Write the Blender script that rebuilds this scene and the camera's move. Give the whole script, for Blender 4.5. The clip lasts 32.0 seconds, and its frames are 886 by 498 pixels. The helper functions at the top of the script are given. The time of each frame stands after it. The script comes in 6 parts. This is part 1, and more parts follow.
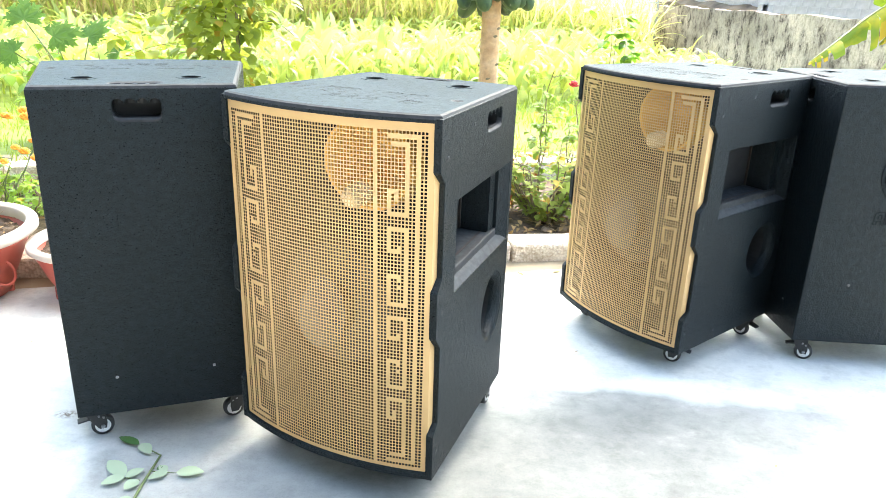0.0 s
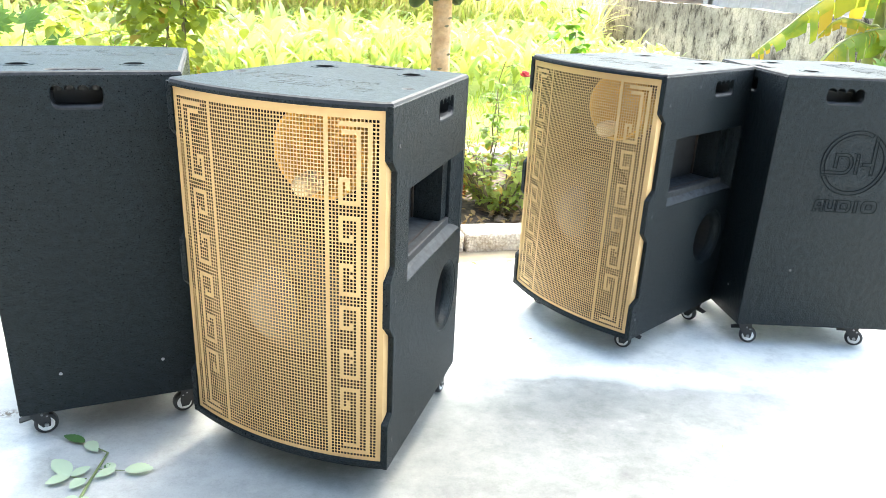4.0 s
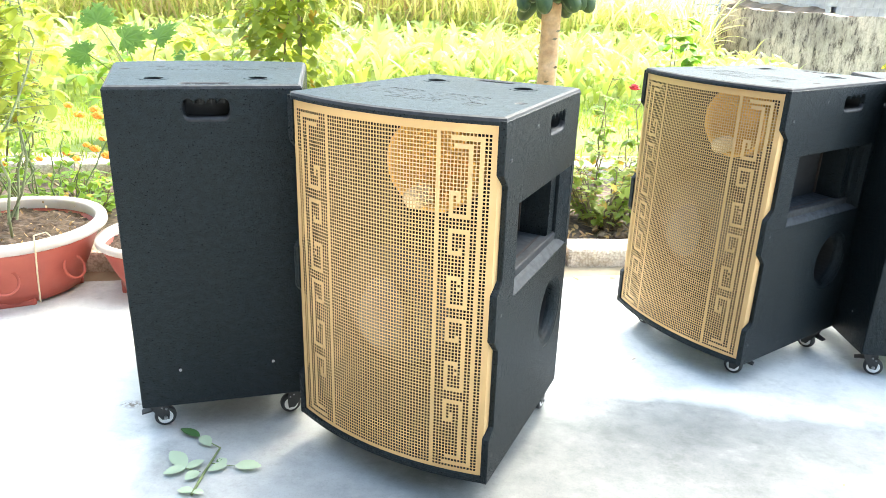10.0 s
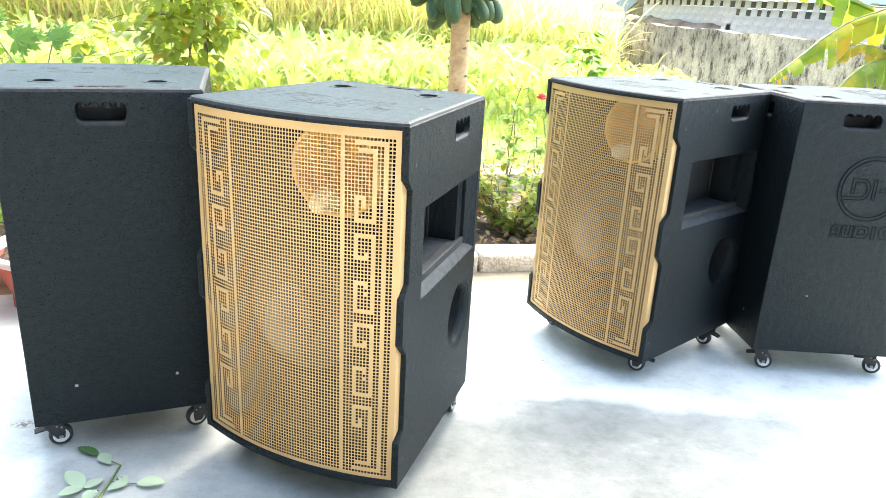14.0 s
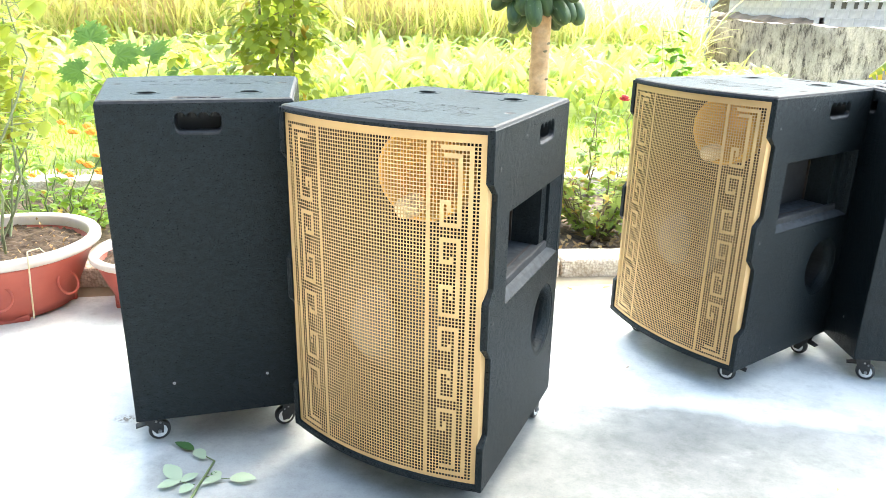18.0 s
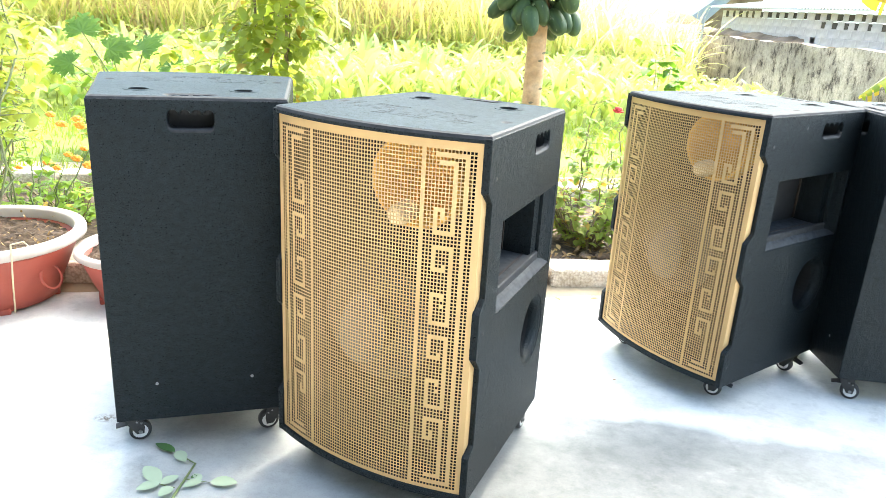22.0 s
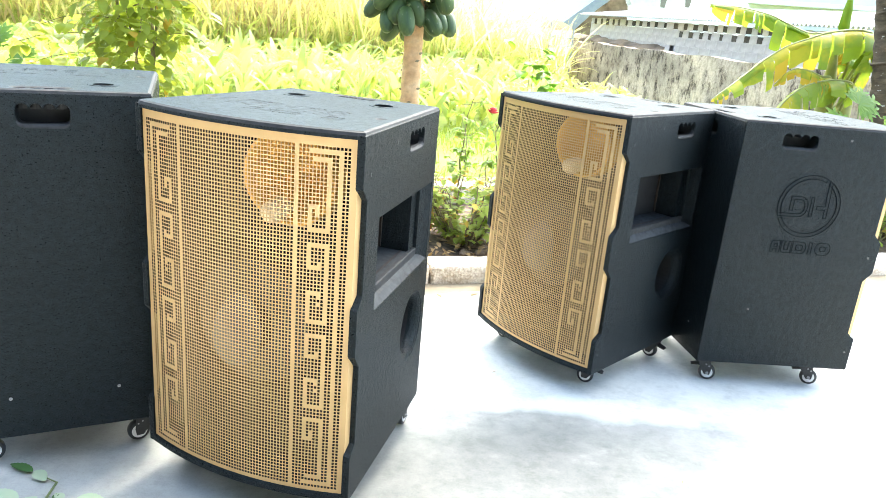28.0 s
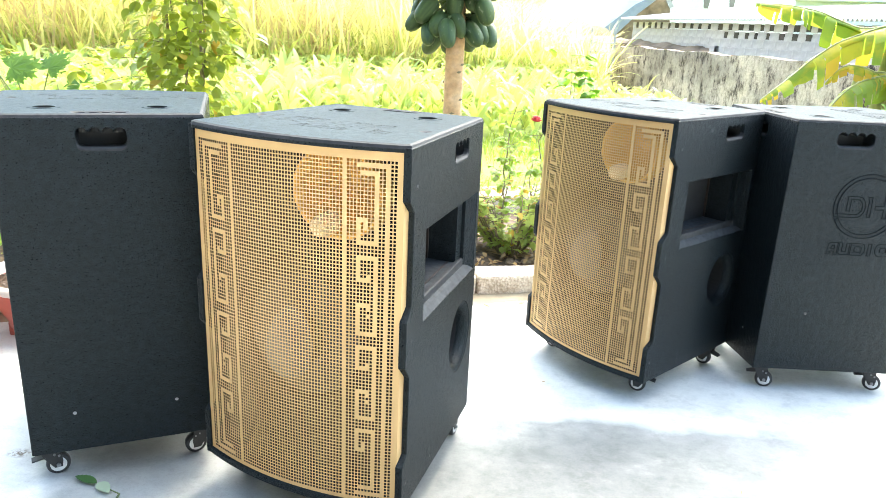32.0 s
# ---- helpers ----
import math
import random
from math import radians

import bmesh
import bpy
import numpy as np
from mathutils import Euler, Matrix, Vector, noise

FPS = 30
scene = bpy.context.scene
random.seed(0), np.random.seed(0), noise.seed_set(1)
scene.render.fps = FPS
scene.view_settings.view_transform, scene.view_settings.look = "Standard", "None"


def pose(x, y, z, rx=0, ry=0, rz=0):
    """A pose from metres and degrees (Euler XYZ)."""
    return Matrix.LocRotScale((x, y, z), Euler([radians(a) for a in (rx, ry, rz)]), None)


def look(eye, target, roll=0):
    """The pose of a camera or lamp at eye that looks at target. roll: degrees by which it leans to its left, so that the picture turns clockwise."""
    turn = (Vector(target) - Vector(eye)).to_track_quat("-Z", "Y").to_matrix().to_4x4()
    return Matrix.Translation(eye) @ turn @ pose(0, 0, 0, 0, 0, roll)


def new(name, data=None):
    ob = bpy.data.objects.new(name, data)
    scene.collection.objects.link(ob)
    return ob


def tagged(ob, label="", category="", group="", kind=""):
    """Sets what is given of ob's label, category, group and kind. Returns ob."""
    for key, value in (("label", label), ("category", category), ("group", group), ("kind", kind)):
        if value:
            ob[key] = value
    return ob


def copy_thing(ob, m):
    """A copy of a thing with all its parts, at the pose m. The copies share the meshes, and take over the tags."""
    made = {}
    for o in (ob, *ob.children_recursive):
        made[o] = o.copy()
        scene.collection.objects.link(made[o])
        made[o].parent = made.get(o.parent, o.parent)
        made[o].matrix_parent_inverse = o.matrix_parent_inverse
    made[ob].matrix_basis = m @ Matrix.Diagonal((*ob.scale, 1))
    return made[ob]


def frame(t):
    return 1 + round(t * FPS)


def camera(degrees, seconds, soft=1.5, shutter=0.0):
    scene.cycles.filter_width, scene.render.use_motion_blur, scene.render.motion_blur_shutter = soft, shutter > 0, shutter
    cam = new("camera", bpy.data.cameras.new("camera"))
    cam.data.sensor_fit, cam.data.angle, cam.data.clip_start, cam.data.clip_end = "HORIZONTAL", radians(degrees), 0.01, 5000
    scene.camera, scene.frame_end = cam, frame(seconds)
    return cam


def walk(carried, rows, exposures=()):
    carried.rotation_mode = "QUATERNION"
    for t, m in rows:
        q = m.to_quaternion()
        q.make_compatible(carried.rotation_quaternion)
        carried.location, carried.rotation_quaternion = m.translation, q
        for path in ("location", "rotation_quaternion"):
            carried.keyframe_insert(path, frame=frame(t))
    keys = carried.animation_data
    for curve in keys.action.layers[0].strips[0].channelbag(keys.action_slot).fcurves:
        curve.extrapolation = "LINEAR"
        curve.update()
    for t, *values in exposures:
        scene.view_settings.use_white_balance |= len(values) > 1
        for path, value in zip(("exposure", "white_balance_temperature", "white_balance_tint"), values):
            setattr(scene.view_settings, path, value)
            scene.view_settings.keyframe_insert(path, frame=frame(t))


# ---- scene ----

cam = camera(63.22, 32.0, soft=0.7)
PATH = [
    (0, (0.1894, 0.1588, 1.2577), (0.0498, 2.0322, 0.5714), 1.92),
    (0.5, (0.1876, 0.1528, 1.2581), (0.1221, 2.0371, 0.5911), 2.93),
    (1, (0.1869, 0.1566, 1.2582), (0.1471, 2.0413, 0.5900), 3.13),
    (1.5, (0.1840, 0.1586, 1.2572), (0.1462, 2.0447, 0.5929), 3.43),
    (2, (0.1880, 0.1585, 1.2553), (0.1642, 2.0431, 0.5862), 3.33),
    (2.5, (0.1900, 0.1564, 1.2544), (0.1712, 2.0352, 0.5691), 2.94),
    (4.5, (0.1938, 0.1603, 1.2494), (0.1812, 2.0318, 0.5442), 2.65),
    (5, (0.1888, 0.1574, 1.2504), (0.1382, 2.0270, 0.5420), 2.74),
    (5.5, (0.1849, 0.1537, 1.2481), (0.0891, 2.0220, 0.5409), 2.23),
    (6, (0.1866, 0.1517, 1.2490), (0.0619, 2.0168, 0.5376), 1.83),
    (6.5, (0.1845, 0.1518, 1.2499), (0.0509, 2.0177, 0.5426), 1.63),
    (7, (0.1845, 0.1499, 1.2489), (0.0388, 2.0180, 0.5495), 1.53),
    (7.5, (0.1834, 0.1471, 1.2518), (0.0278, 2.0196, 0.5667), 1.52),
    (8, (0.1823, 0.1491, 1.2517), (0.0087, 2.0240, 0.5775), 1.03),
    (8.5, (0.1841, 0.1471, 1.2487), (-0.0104, 2.0218, 0.5796), 0.53),
    (9, (0.1810, 0.1491, 1.2526), (-0.0285, 2.0228, 0.5852), 0.23),
    (9.5, (0.1827, 0.1500, 1.2525), (-0.0536, 2.0210, 0.5864), -0.77),
    (10, (0.1639, 0.1599, 1.2551), (-0.1132, 2.0188, 0.5713), 1.71),
    (10.5, (0.1568, 0.1646, 1.2576), (-0.1393, 2.0173, 0.5650), 1.60),
    (11, (0.1767, 0.1597, 1.2551), (0.0882, 2.0365, 0.5698), 3.43),
    (11.5, (0.2049, 0.1583, 1.2565), (0.2351, 2.0410, 0.5823), 2.76),
    (12, (0.2383, 0.1418, 1.2588), (0.3818, 2.0350, 0.6300), 2.38),
    (12.5, (0.2180, 0.1408, 1.2527), (0.2810, 2.0425, 0.6366), 3.45),
    (13, (0.1989, 0.1575, 1.2495), (0.1831, 2.0445, 0.5871), 3.34),
    (13.5, (0.1947, 0.1537, 1.2495), (0.1541, 2.0414, 0.5901), 3.23),
    (15.5, (0.1964, 0.1424, 1.2490), (0.0706, 2.0366, 0.6197), 1.63),
    (16, (0.1922, 0.1453, 1.2489), (0.0365, 2.0350, 0.6127), 0.73),
    (16.5, (0.1910, 0.1424, 1.2498), (0.0105, 2.0292, 0.6116), 0.63),
    (17, (0.1899, 0.1434, 1.2488), (-0.0096, 2.0283, 0.6106), 0.23),
    (17.5, (0.1858, 0.1434, 1.2486), (-0.0435, 2.0219, 0.6016), 0.62),
    (18, (0.1767, 0.1463, 1.2484), (-0.0916, 2.0196, 0.6013), 1.11),
    (18.5, (0.1656, 0.1558, 1.2469), (-0.1395, 2.0155, 0.5772), 1.21),
    (19, (0.1580, 0.1626, 1.2450), (-0.1191, 2.0153, 0.5443), 3.29),
    (19.5, (0.1644, 0.1617, 1.2446), (-0.0579, 2.0186, 0.5355), 3.10),
    (20, (0.1819, 0.1541, 1.2519), (0.0800, 2.0405, 0.5955), 3.81),
    (20.5, (0.1757, 0.1611, 1.2498), (0.0250, 2.0492, 0.6076), 3.80),
    (21, (0.1524, 0.1718, 1.2503), (-0.0989, 2.0380, 0.5764), 3.89),
    (21.5, (0.1554, 0.1679, 1.2503), (-0.0890, 2.0389, 0.5874), 3.29),
    (22, (0.1614, 0.1593, 1.2504), (-0.0712, 2.0421, 0.6172), 3.30),
    (22.5, (0.1623, 0.1574, 1.2504), (-0.0793, 2.0467, 0.6404), 3.00),
    (23, (0.1662, 0.1515, 1.2504), (-0.0784, 2.0439, 0.6513), 2.11),
    (23.5, (0.1721, 0.1457, 1.2505), (-0.0575, 2.0431, 0.6614), 1.81),
    (24, (0.1672, 0.1516, 1.2495), (-0.0785, 2.0470, 0.6604), 2.21),
    (24.5, (0.1631, 0.1515, 1.2504), (-0.0923, 2.0422, 0.6505), 1.91),
    (25, (0.1807, 0.1531, 1.2504), (0.1100, 2.0573, 0.6429), 3.13),
    (25.5, (0.1966, 0.1535, 1.2595), (0.2862, 2.0587, 0.6578), 3.65),
    (27.5, (0.1836, 0.1614, 1.2380), (0.3440, 2.0385, 0.5666), 6.05),
    (28, (0.1820, 0.1506, 1.2428), (0.2666, 2.0541, 0.6347), 5.04),
    (28.5, (0.1797, 0.1461, 1.2447), (0.2214, 2.0599, 0.6655), 4.74),
    (29, (0.1805, 0.1452, 1.2466), (0.2082, 2.0687, 0.6993), 4.34),
    (29.5, (0.1814, 0.1404, 1.2486), (0.2051, 2.0689, 0.7193), 3.35),
    (30, (0.1844, 0.1384, 1.2517), (0.1920, 2.0684, 0.7272), 2.94),
    (30.5, (0.1852, 0.1393, 1.2468), (0.1779, 2.0618, 0.6956), 2.05),
    (31, (0.1851, 0.1393, 1.2457), (0.1649, 2.0585, 0.6833), 2.04),
    (31.5, (0.1782, 0.1413, 1.2476), (0.1541, 2.0569, 0.6733), 3.04),
    (32, (0.1751, 0.1462, 1.2446), (0.1341, 2.0569, 0.6553), 2.64),
]
walk(cam, [(t, look(eye, target, roll)) for t, eye, target, roll in PATH], [(0.0, 3.08, 6250, 2), (32.0, 3.08, 6250, 2)])

# ---------------------------------------------------------------- light
SUN_EL, SUN_AZ = radians(54), radians(24)      # azimuth clockwise from +y
world = bpy.data.worlds.new("world")
scene.world = world
world.use_nodes = True
wn = world.node_tree.nodes
sky = wn.new("ShaderNodeTexSky")
sky.sky_type, sky.sun_disc = "NISHITA", False
sky.sun_elevation, sky.sun_rotation = SUN_EL, SUN_AZ
sky.air_density, sky.dust_density, sky.ozone_density = 1.0, 5.0, 1.0
world.node_tree.links.new(sky.outputs[0], wn["Background"].inputs[0])
wn["Background"].inputs[1].default_value = 0.15
sun = new("sun", bpy.data.lights.new("sun", "SUN"))
sun.data.energy, sun.data.angle, sun.data.color = 0.58, radians(80), (1.0, 0.97, 0.93)
to_sun = Vector((math.sin(SUN_AZ) * math.cos(SUN_EL), math.cos(SUN_AZ) * math.cos(SUN_EL), math.sin(SUN_EL)))
sun.matrix_world = look(to_sun * 30, (0, 0, 0))


# ---------------------------------------------------------------- materials
def material(name, rough=0.6, metal=0.0, spec=0.5):
    m = bpy.data.materials.new(name)
    m.use_nodes = True
    b = m.node_tree.nodes["Principled BSDF"]
    b.inputs["Roughness"].default_value = rough
    b.inputs["Metallic"].default_value = metal
    b.inputs["Specular IOR Level"].default_value = spec
    return m, m.node_tree, b


def mixed(nt, fac, stops):
    """A colour ramp over a factor socket."""
    r = nt.nodes.new("ShaderNodeValToRGB")
    e = r.color_ramp.elements
    while len(e) < len(stops):
        e.new(0.5)
    for el, (pos, col) in zip(e, stops):
        el.position, el.color = pos, (*col, 1)
    nt.links.new(fac, r.inputs[0])
    return r.outputs[0]


def noise_of(nt, scale, detail=4.0, rough=0.55, coord="Object", stretch=None):
    tc = nt.nodes.new("ShaderNodeTexCoord")
    n = nt.nodes.new("ShaderNodeTexNoise")
    n.inputs["Scale"].default_value, n.inputs["Detail"].default_value, n.inputs["Roughness"].default_value = scale, detail, rough
    if stretch:
        mp = nt.nodes.new("ShaderNodeMapping")
        mp.inputs["Scale"].default_value = stretch
        nt.links.new(tc.outputs[coord], mp.inputs[0])
        nt.links.new(mp.outputs[0], n.inputs["Vector"])
    else:
        nt.links.new(tc.outputs[coord], n.inputs["Vector"])
    return n.outputs["Fac"]


def blend(nt, a, b, fac, mode="MIX"):
    m = nt.nodes.new("ShaderNodeMix")
    m.data_type, m.blend_type = "RGBA", mode
    for sock, val in ((m.inputs[0], fac), (m.inputs[6], a), (m.inputs[7], b)):
        if hasattr(val, "links"):
            nt.links.new(val, sock)
        elif isinstance(val, tuple):
            sock.default_value = (*val, 1)
        else:
            sock.default_value = val
    return m.outputs[2]


def bump(nt, b, height, strength=0.3, dist=0.01):
    n = nt.nodes.new("ShaderNodeBump")
    n.inputs["Strength"].default_value, n.inputs["Distance"].default_value = strength, dist
    nt.links.new(height, n.inputs["Height"])
    nt.links.new(n.outputs[0], b.inputs["Normal"])


def plain(name, dark, light, scale=20.0, rough=0.6, metal=0.0, bumpy=0.0, spec=0.5, detail=4.0, coord="Object"):
    m, nt, b = material(name, rough, metal, spec)
    f = noise_of(nt, scale, detail, coord=coord)
    nt.links.new(mixed(nt, f, [(0.3, dark), (0.7, light)]), b.inputs["Base Color"])
    if bumpy:
        bump(nt, b, f, bumpy, 0.004)
    return m


def leafy(name, dark, light, through_col, scale=3.0, amount=0.4, rough=0.45):
    """A thin leaf that lets some light through, varied leaf by leaf."""
    m, nt, b = material(name, rough, 0.0, 0.22)
    g = nt.nodes.new("ShaderNodeNewGeometry")
    f = noise_of(nt, scale, 3.0)
    mixf = nt.nodes.new("ShaderNodeMath")
    mixf.operation = "MULTIPLY_ADD"
    nt.links.new(g.outputs["Random Per Island"], mixf.inputs[0])
    mixf.inputs[1].default_value = 0.6
    half = nt.nodes.new("ShaderNodeMath")
    half.operation = "MULTIPLY"
    half.inputs[1].default_value = 0.5
    nt.links.new(f, half.inputs[0])
    nt.links.new(half.outputs[0], mixf.inputs[2])
    nt.links.new(mixed(nt, mixf.outputs[0], [(0.15, dark), (0.85, light)]), b.inputs["Base Color"])
    tr = nt.nodes.new("ShaderNodeBsdfTranslucent")
    tr.inputs[0].default_value = (*through_col, 1)
    mx = nt.nodes.new("ShaderNodeMixShader")
    mx.inputs[0].default_value = amount
    nt.links.new(b.outputs[0], mx.inputs[1])
    nt.links.new(tr.outputs[0], mx.inputs[2])
    nt.links.new(mx.outputs[0], nt.nodes["Material Output"].inputs[0])
    return m


def speckled_black(name, dusty=0.0, rough=0.50):
    """Textured black cabinet paint: pits without shine, stippled grain and, on level faces, a film of dust."""
    m, nt, b = material(name, rough, 0.0, 0.45)
    big = noise_of(nt, 2.5, 4.0)
    pits = noise_of(nt, 185.0, 2.0, 0.5, "Object", (1.0, 1.2, 1.0))
    fine = noise_of(nt, 330.0, 3.0, 0.6)
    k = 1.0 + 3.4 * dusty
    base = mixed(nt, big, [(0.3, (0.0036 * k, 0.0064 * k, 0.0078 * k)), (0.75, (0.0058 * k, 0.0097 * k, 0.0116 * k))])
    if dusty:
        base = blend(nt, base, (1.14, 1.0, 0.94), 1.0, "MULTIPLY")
    lump = noise_of(nt, 48.0, 5.0, 0.68, "Object", (1.0, 1.0, 1.4))
    pit = blend(nt, mixed(nt, pits, [(0.34, (0.55, 0.55, 0.55)), (0.40, (1.0, 1.0, 1.0)), (0.62, (1.02, 1.02, 1.02)), (0.74, (1.5, 1.5, 1.5))]), mixed(nt, lump, [(0.36, (0.58, 0.58, 0.58)), (0.64, (1.48, 1.48, 1.48))]), 1.0, "MULTIPLY")
    grain = mixed(nt, fine, [(0.34, (0.88, 0.88, 0.88)), (0.66, (1.12, 1.12, 1.12))])
    nt.links.new(blend(nt, blend(nt, base, pit, 1.0 - 0.3 * dusty, "MULTIPLY"), grain, 1.0, "MULTIPLY"), b.inputs["Base Color"])
    shine = blend(nt, mixed(nt, pits, [(0.33, (0.05, 0.05, 0.05)), (0.37, (0.28, 0.28, 0.28))]), mixed(nt, fine, [(0.36, (0.8, 0.8, 0.8)), (0.64, (1.12, 1.12, 1.12))]), 1.0, "MULTIPLY")
    if dusty:
        shine = blend(nt, shine, (0.38, 0.38, 0.38), 1.0, "MULTIPLY")
    b.inputs["Specular Tint"].default_value = (0.93, 0.985, 1.0, 1)
    nt.links.new(shine, b.inputs["Specular IOR Level"])
    add = nt.nodes.new("ShaderNodeMath")
    add.operation = "MULTIPLY_ADD"
    nt.links.new(fine, add.inputs[0])
    add.inputs[1].default_value = 0.6
    soft_pits = mixed(nt, pits, [(0.24, (0, 0, 0)), (0.42, (0.5, 0.5, 0.5))])
    relief = nt.nodes.new("ShaderNodeMath")
    relief.operation = "MULTIPLY_ADD"
    nt.links.new(lump, relief.inputs[0])
    relief.inputs[1].default_value = 2.6
    nt.links.new(soft_pits, relief.inputs[2])
    nt.links.new(relief.outputs[0], add.inputs[2])
    bump(nt, b, add.outputs[0], 0.75 if not dusty else 0.10, 0.0026)
    pore = nt.nodes.new("ShaderNodeBsdfDiffuse")
    pore.inputs[0].default_value = (0.003, 0.0035, 0.004, 1)
    low, grit = (0.50, 0.90) if not dusty else (0.8, 0.95)
    cover = blend(nt, mixed(nt, pits, [(0.33, (low, low, low)), (0.37, (1, 1, 1))]), mixed(nt, fine, [(0.36, (grit, grit, grit)), (0.60, (1, 1, 1))]), 1.0, "MULTIPLY")
    mx = nt.nodes.new("ShaderNodeMixShader")
    nt.links.new(cover, mx.inputs[0])
    nt.links.new(pore.outputs[0], mx.inputs[1])
    nt.links.new(b.outputs[0], mx.inputs[2])
    nt.links.new(mx.outputs[0], nt.nodes["Material Output"].inputs[0])
    return m


PAINT = speckled_black("cabinet_paint")
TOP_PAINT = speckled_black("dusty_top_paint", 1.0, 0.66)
INSIDE = plain("cabinet_inside", (0.005, 0.0056, 0.006), (0.012, 0.0125, 0.0135), 30, 0.7)
RAW_EDGE = plain("raw_board", (0.016, 0.011, 0.008), (0.036, 0.024, 0.016), 40, 0.8)
FOAM = plain("black_foam", (0.004, 0.004, 0.004), (0.010, 0.010, 0.010), 90, 0.95, spec=0.1)
# worn sill black, lightened further for sky light on its slope
SILL = plain("worn_lit_sill", (0.014, 0.017, 0.0195), (0.042, 0.048, 0.053), 50, 0.75, bumpy=0.15, spec=0.3)
# lighter black for worn rims; on the top bevel also reflected sky
LIP = plain("pale_rim_black", (0.011, 0.0125, 0.0135), (0.028, 0.030, 0.032), 60, 0.7, bumpy=0.1, spec=0.35)
# matt black for the shade inside engraved lines, which are drawn as bars
GROOVE = plain("groove_shadow", (0.0045, 0.006, 0.0068), (0.0085, 0.0105, 0.0115), 60, 0.9, spec=0.15)
SOFT_GROOVE = plain("faint_groove", (0.016, 0.018, 0.019), (0.040, 0.043, 0.045), 60, 0.85, spec=0.3)
GOLD = plain("gold_lacquer", (0.535, 0.348, 0.148), (0.61, 0.407, 0.182), 8, 0.42, 0.25, spec=0.5)
HORN = plain("horn_lacquer", (0.62, 0.28, 0.018), (0.72, 0.36, 0.035), 12, 0.45)
PALE = plain("cap_highlight_pale", (0.11, 0.11, 0.115), (0.155, 0.155, 0.16), 12, 0.8)
PLUG = plain("plug_lacquer", (0.82, 0.62, 0.36), (0.88, 0.70, 0.45), 12, 0.55)
CONE = plain("paper_cone", (0.012, 0.012, 0.012), (0.02, 0.02, 0.02), 30, 0.7)
RUBBER = plain("rubber", (0.012, 0.012, 0.013), (0.03, 0.03, 0.03), 40, 0.5)
NYLON = plain("white_nylon", (0.62, 0.62, 0.60), (0.78, 0.78, 0.76), 40, 0.4)
BRIGHT = plain("bright_steel", (0.26, 0.26, 0.26), (0.40, 0.40, 0.395), 60, 0.35, 0.85)
STEEL = plain("screw_steel", (0.05, 0.05, 0.05), (0.17, 0.17, 0.17), 60, 0.4, 0.9)


# ---------------------------------------------------------------- mesh helpers
def thing(name, m, label, category, group="", kind=""):
    e = new(name)
    e.empty_display_size = 0.05
    e.matrix_basis = m
    return tagged(e, label, category, group, kind)


def link_mesh(name, me, mat, parent=None, label="", m=None):
    ob = new(name, me)
    if mat and not me.materials:
        me.materials.append(mat)
    if parent:
        ob.parent = parent
    if m is not None:
        ob.matrix_basis = m
    if label:
        ob["label"] = label
    return ob


def part(name, bm, mat, parent=None, label="", m=None, smooth=False):
    me = bpy.data.meshes.new(name)
    bm.normal_update()
    bm.to_mesh(me)
    bm.free()
    if smooth:
        me.polygons.foreach_set("use_smooth", [True] * len(me.polygons))
    return link_mesh(name, me, mat, parent, label, m)


def data_part(name, verts, faces, mat, parent=None, label="", m=None, smooth=False):
    me = bpy.data.meshes.new(name)
    me.from_pydata([tuple(v) for v in verts], [], [tuple(f) for f in faces])
    if smooth:
        me.polygons.foreach_set("use_smooth", [True] * len(me.polygons))
    return link_mesh(name, me, mat, parent, label, m)


def box(sx, sy, sz, m=None, bevel=0.0, segs=2):
    bm = bmesh.new()
    bmesh.ops.create_cube(bm, size=1, matrix=(m or Matrix()) @ Matrix.Diagonal((sx, sy, sz, 1)))
    if bevel:
        bmesh.ops.bevel(bm, geom=bm.edges[:], offset=bevel, segments=segs, affect="EDGES", profile=0.5)
    return bm


def lathe(profile, seg=32, closed=False):
    """A turned body about z from (radius, height) pairs."""
    bm = bmesh.new()
    rings = []
    for r, z in profile:
        rings.append([bm.verts.new((r * math.cos(2 * math.pi * k / seg), r * math.sin(2 * math.pi * k / seg), z)) for k in range(seg)])
    for a, b in zip(rings, rings[1:]):
        for k in range(seg):
            bm.faces.new((a[k], a[(k + 1) % seg], b[(k + 1) % seg], b[k]))
    if closed:
        bm.faces.new(rings[0][::-1])
        bm.faces.new(rings[-1])
    return bm


def inset(poly, d):
    """A closed counter-clockwise outline moved inwards by d, corner by corner."""
    out, n = [], len(poly)
    for k in range(n):
        a, b, c = (Vector(poly[j % n]) for j in (k - 1, k, k + 1))
        u, v = (b - a).normalized(), (c - b).normalized()
        n1, n2 = Vector((-u.y, u.x)), Vector((-v.y, v.x))
        s = n1 + n2
        out.append(tuple(b + s * (d / max(0.3, 1 + n1.dot(n2)))))
    return out


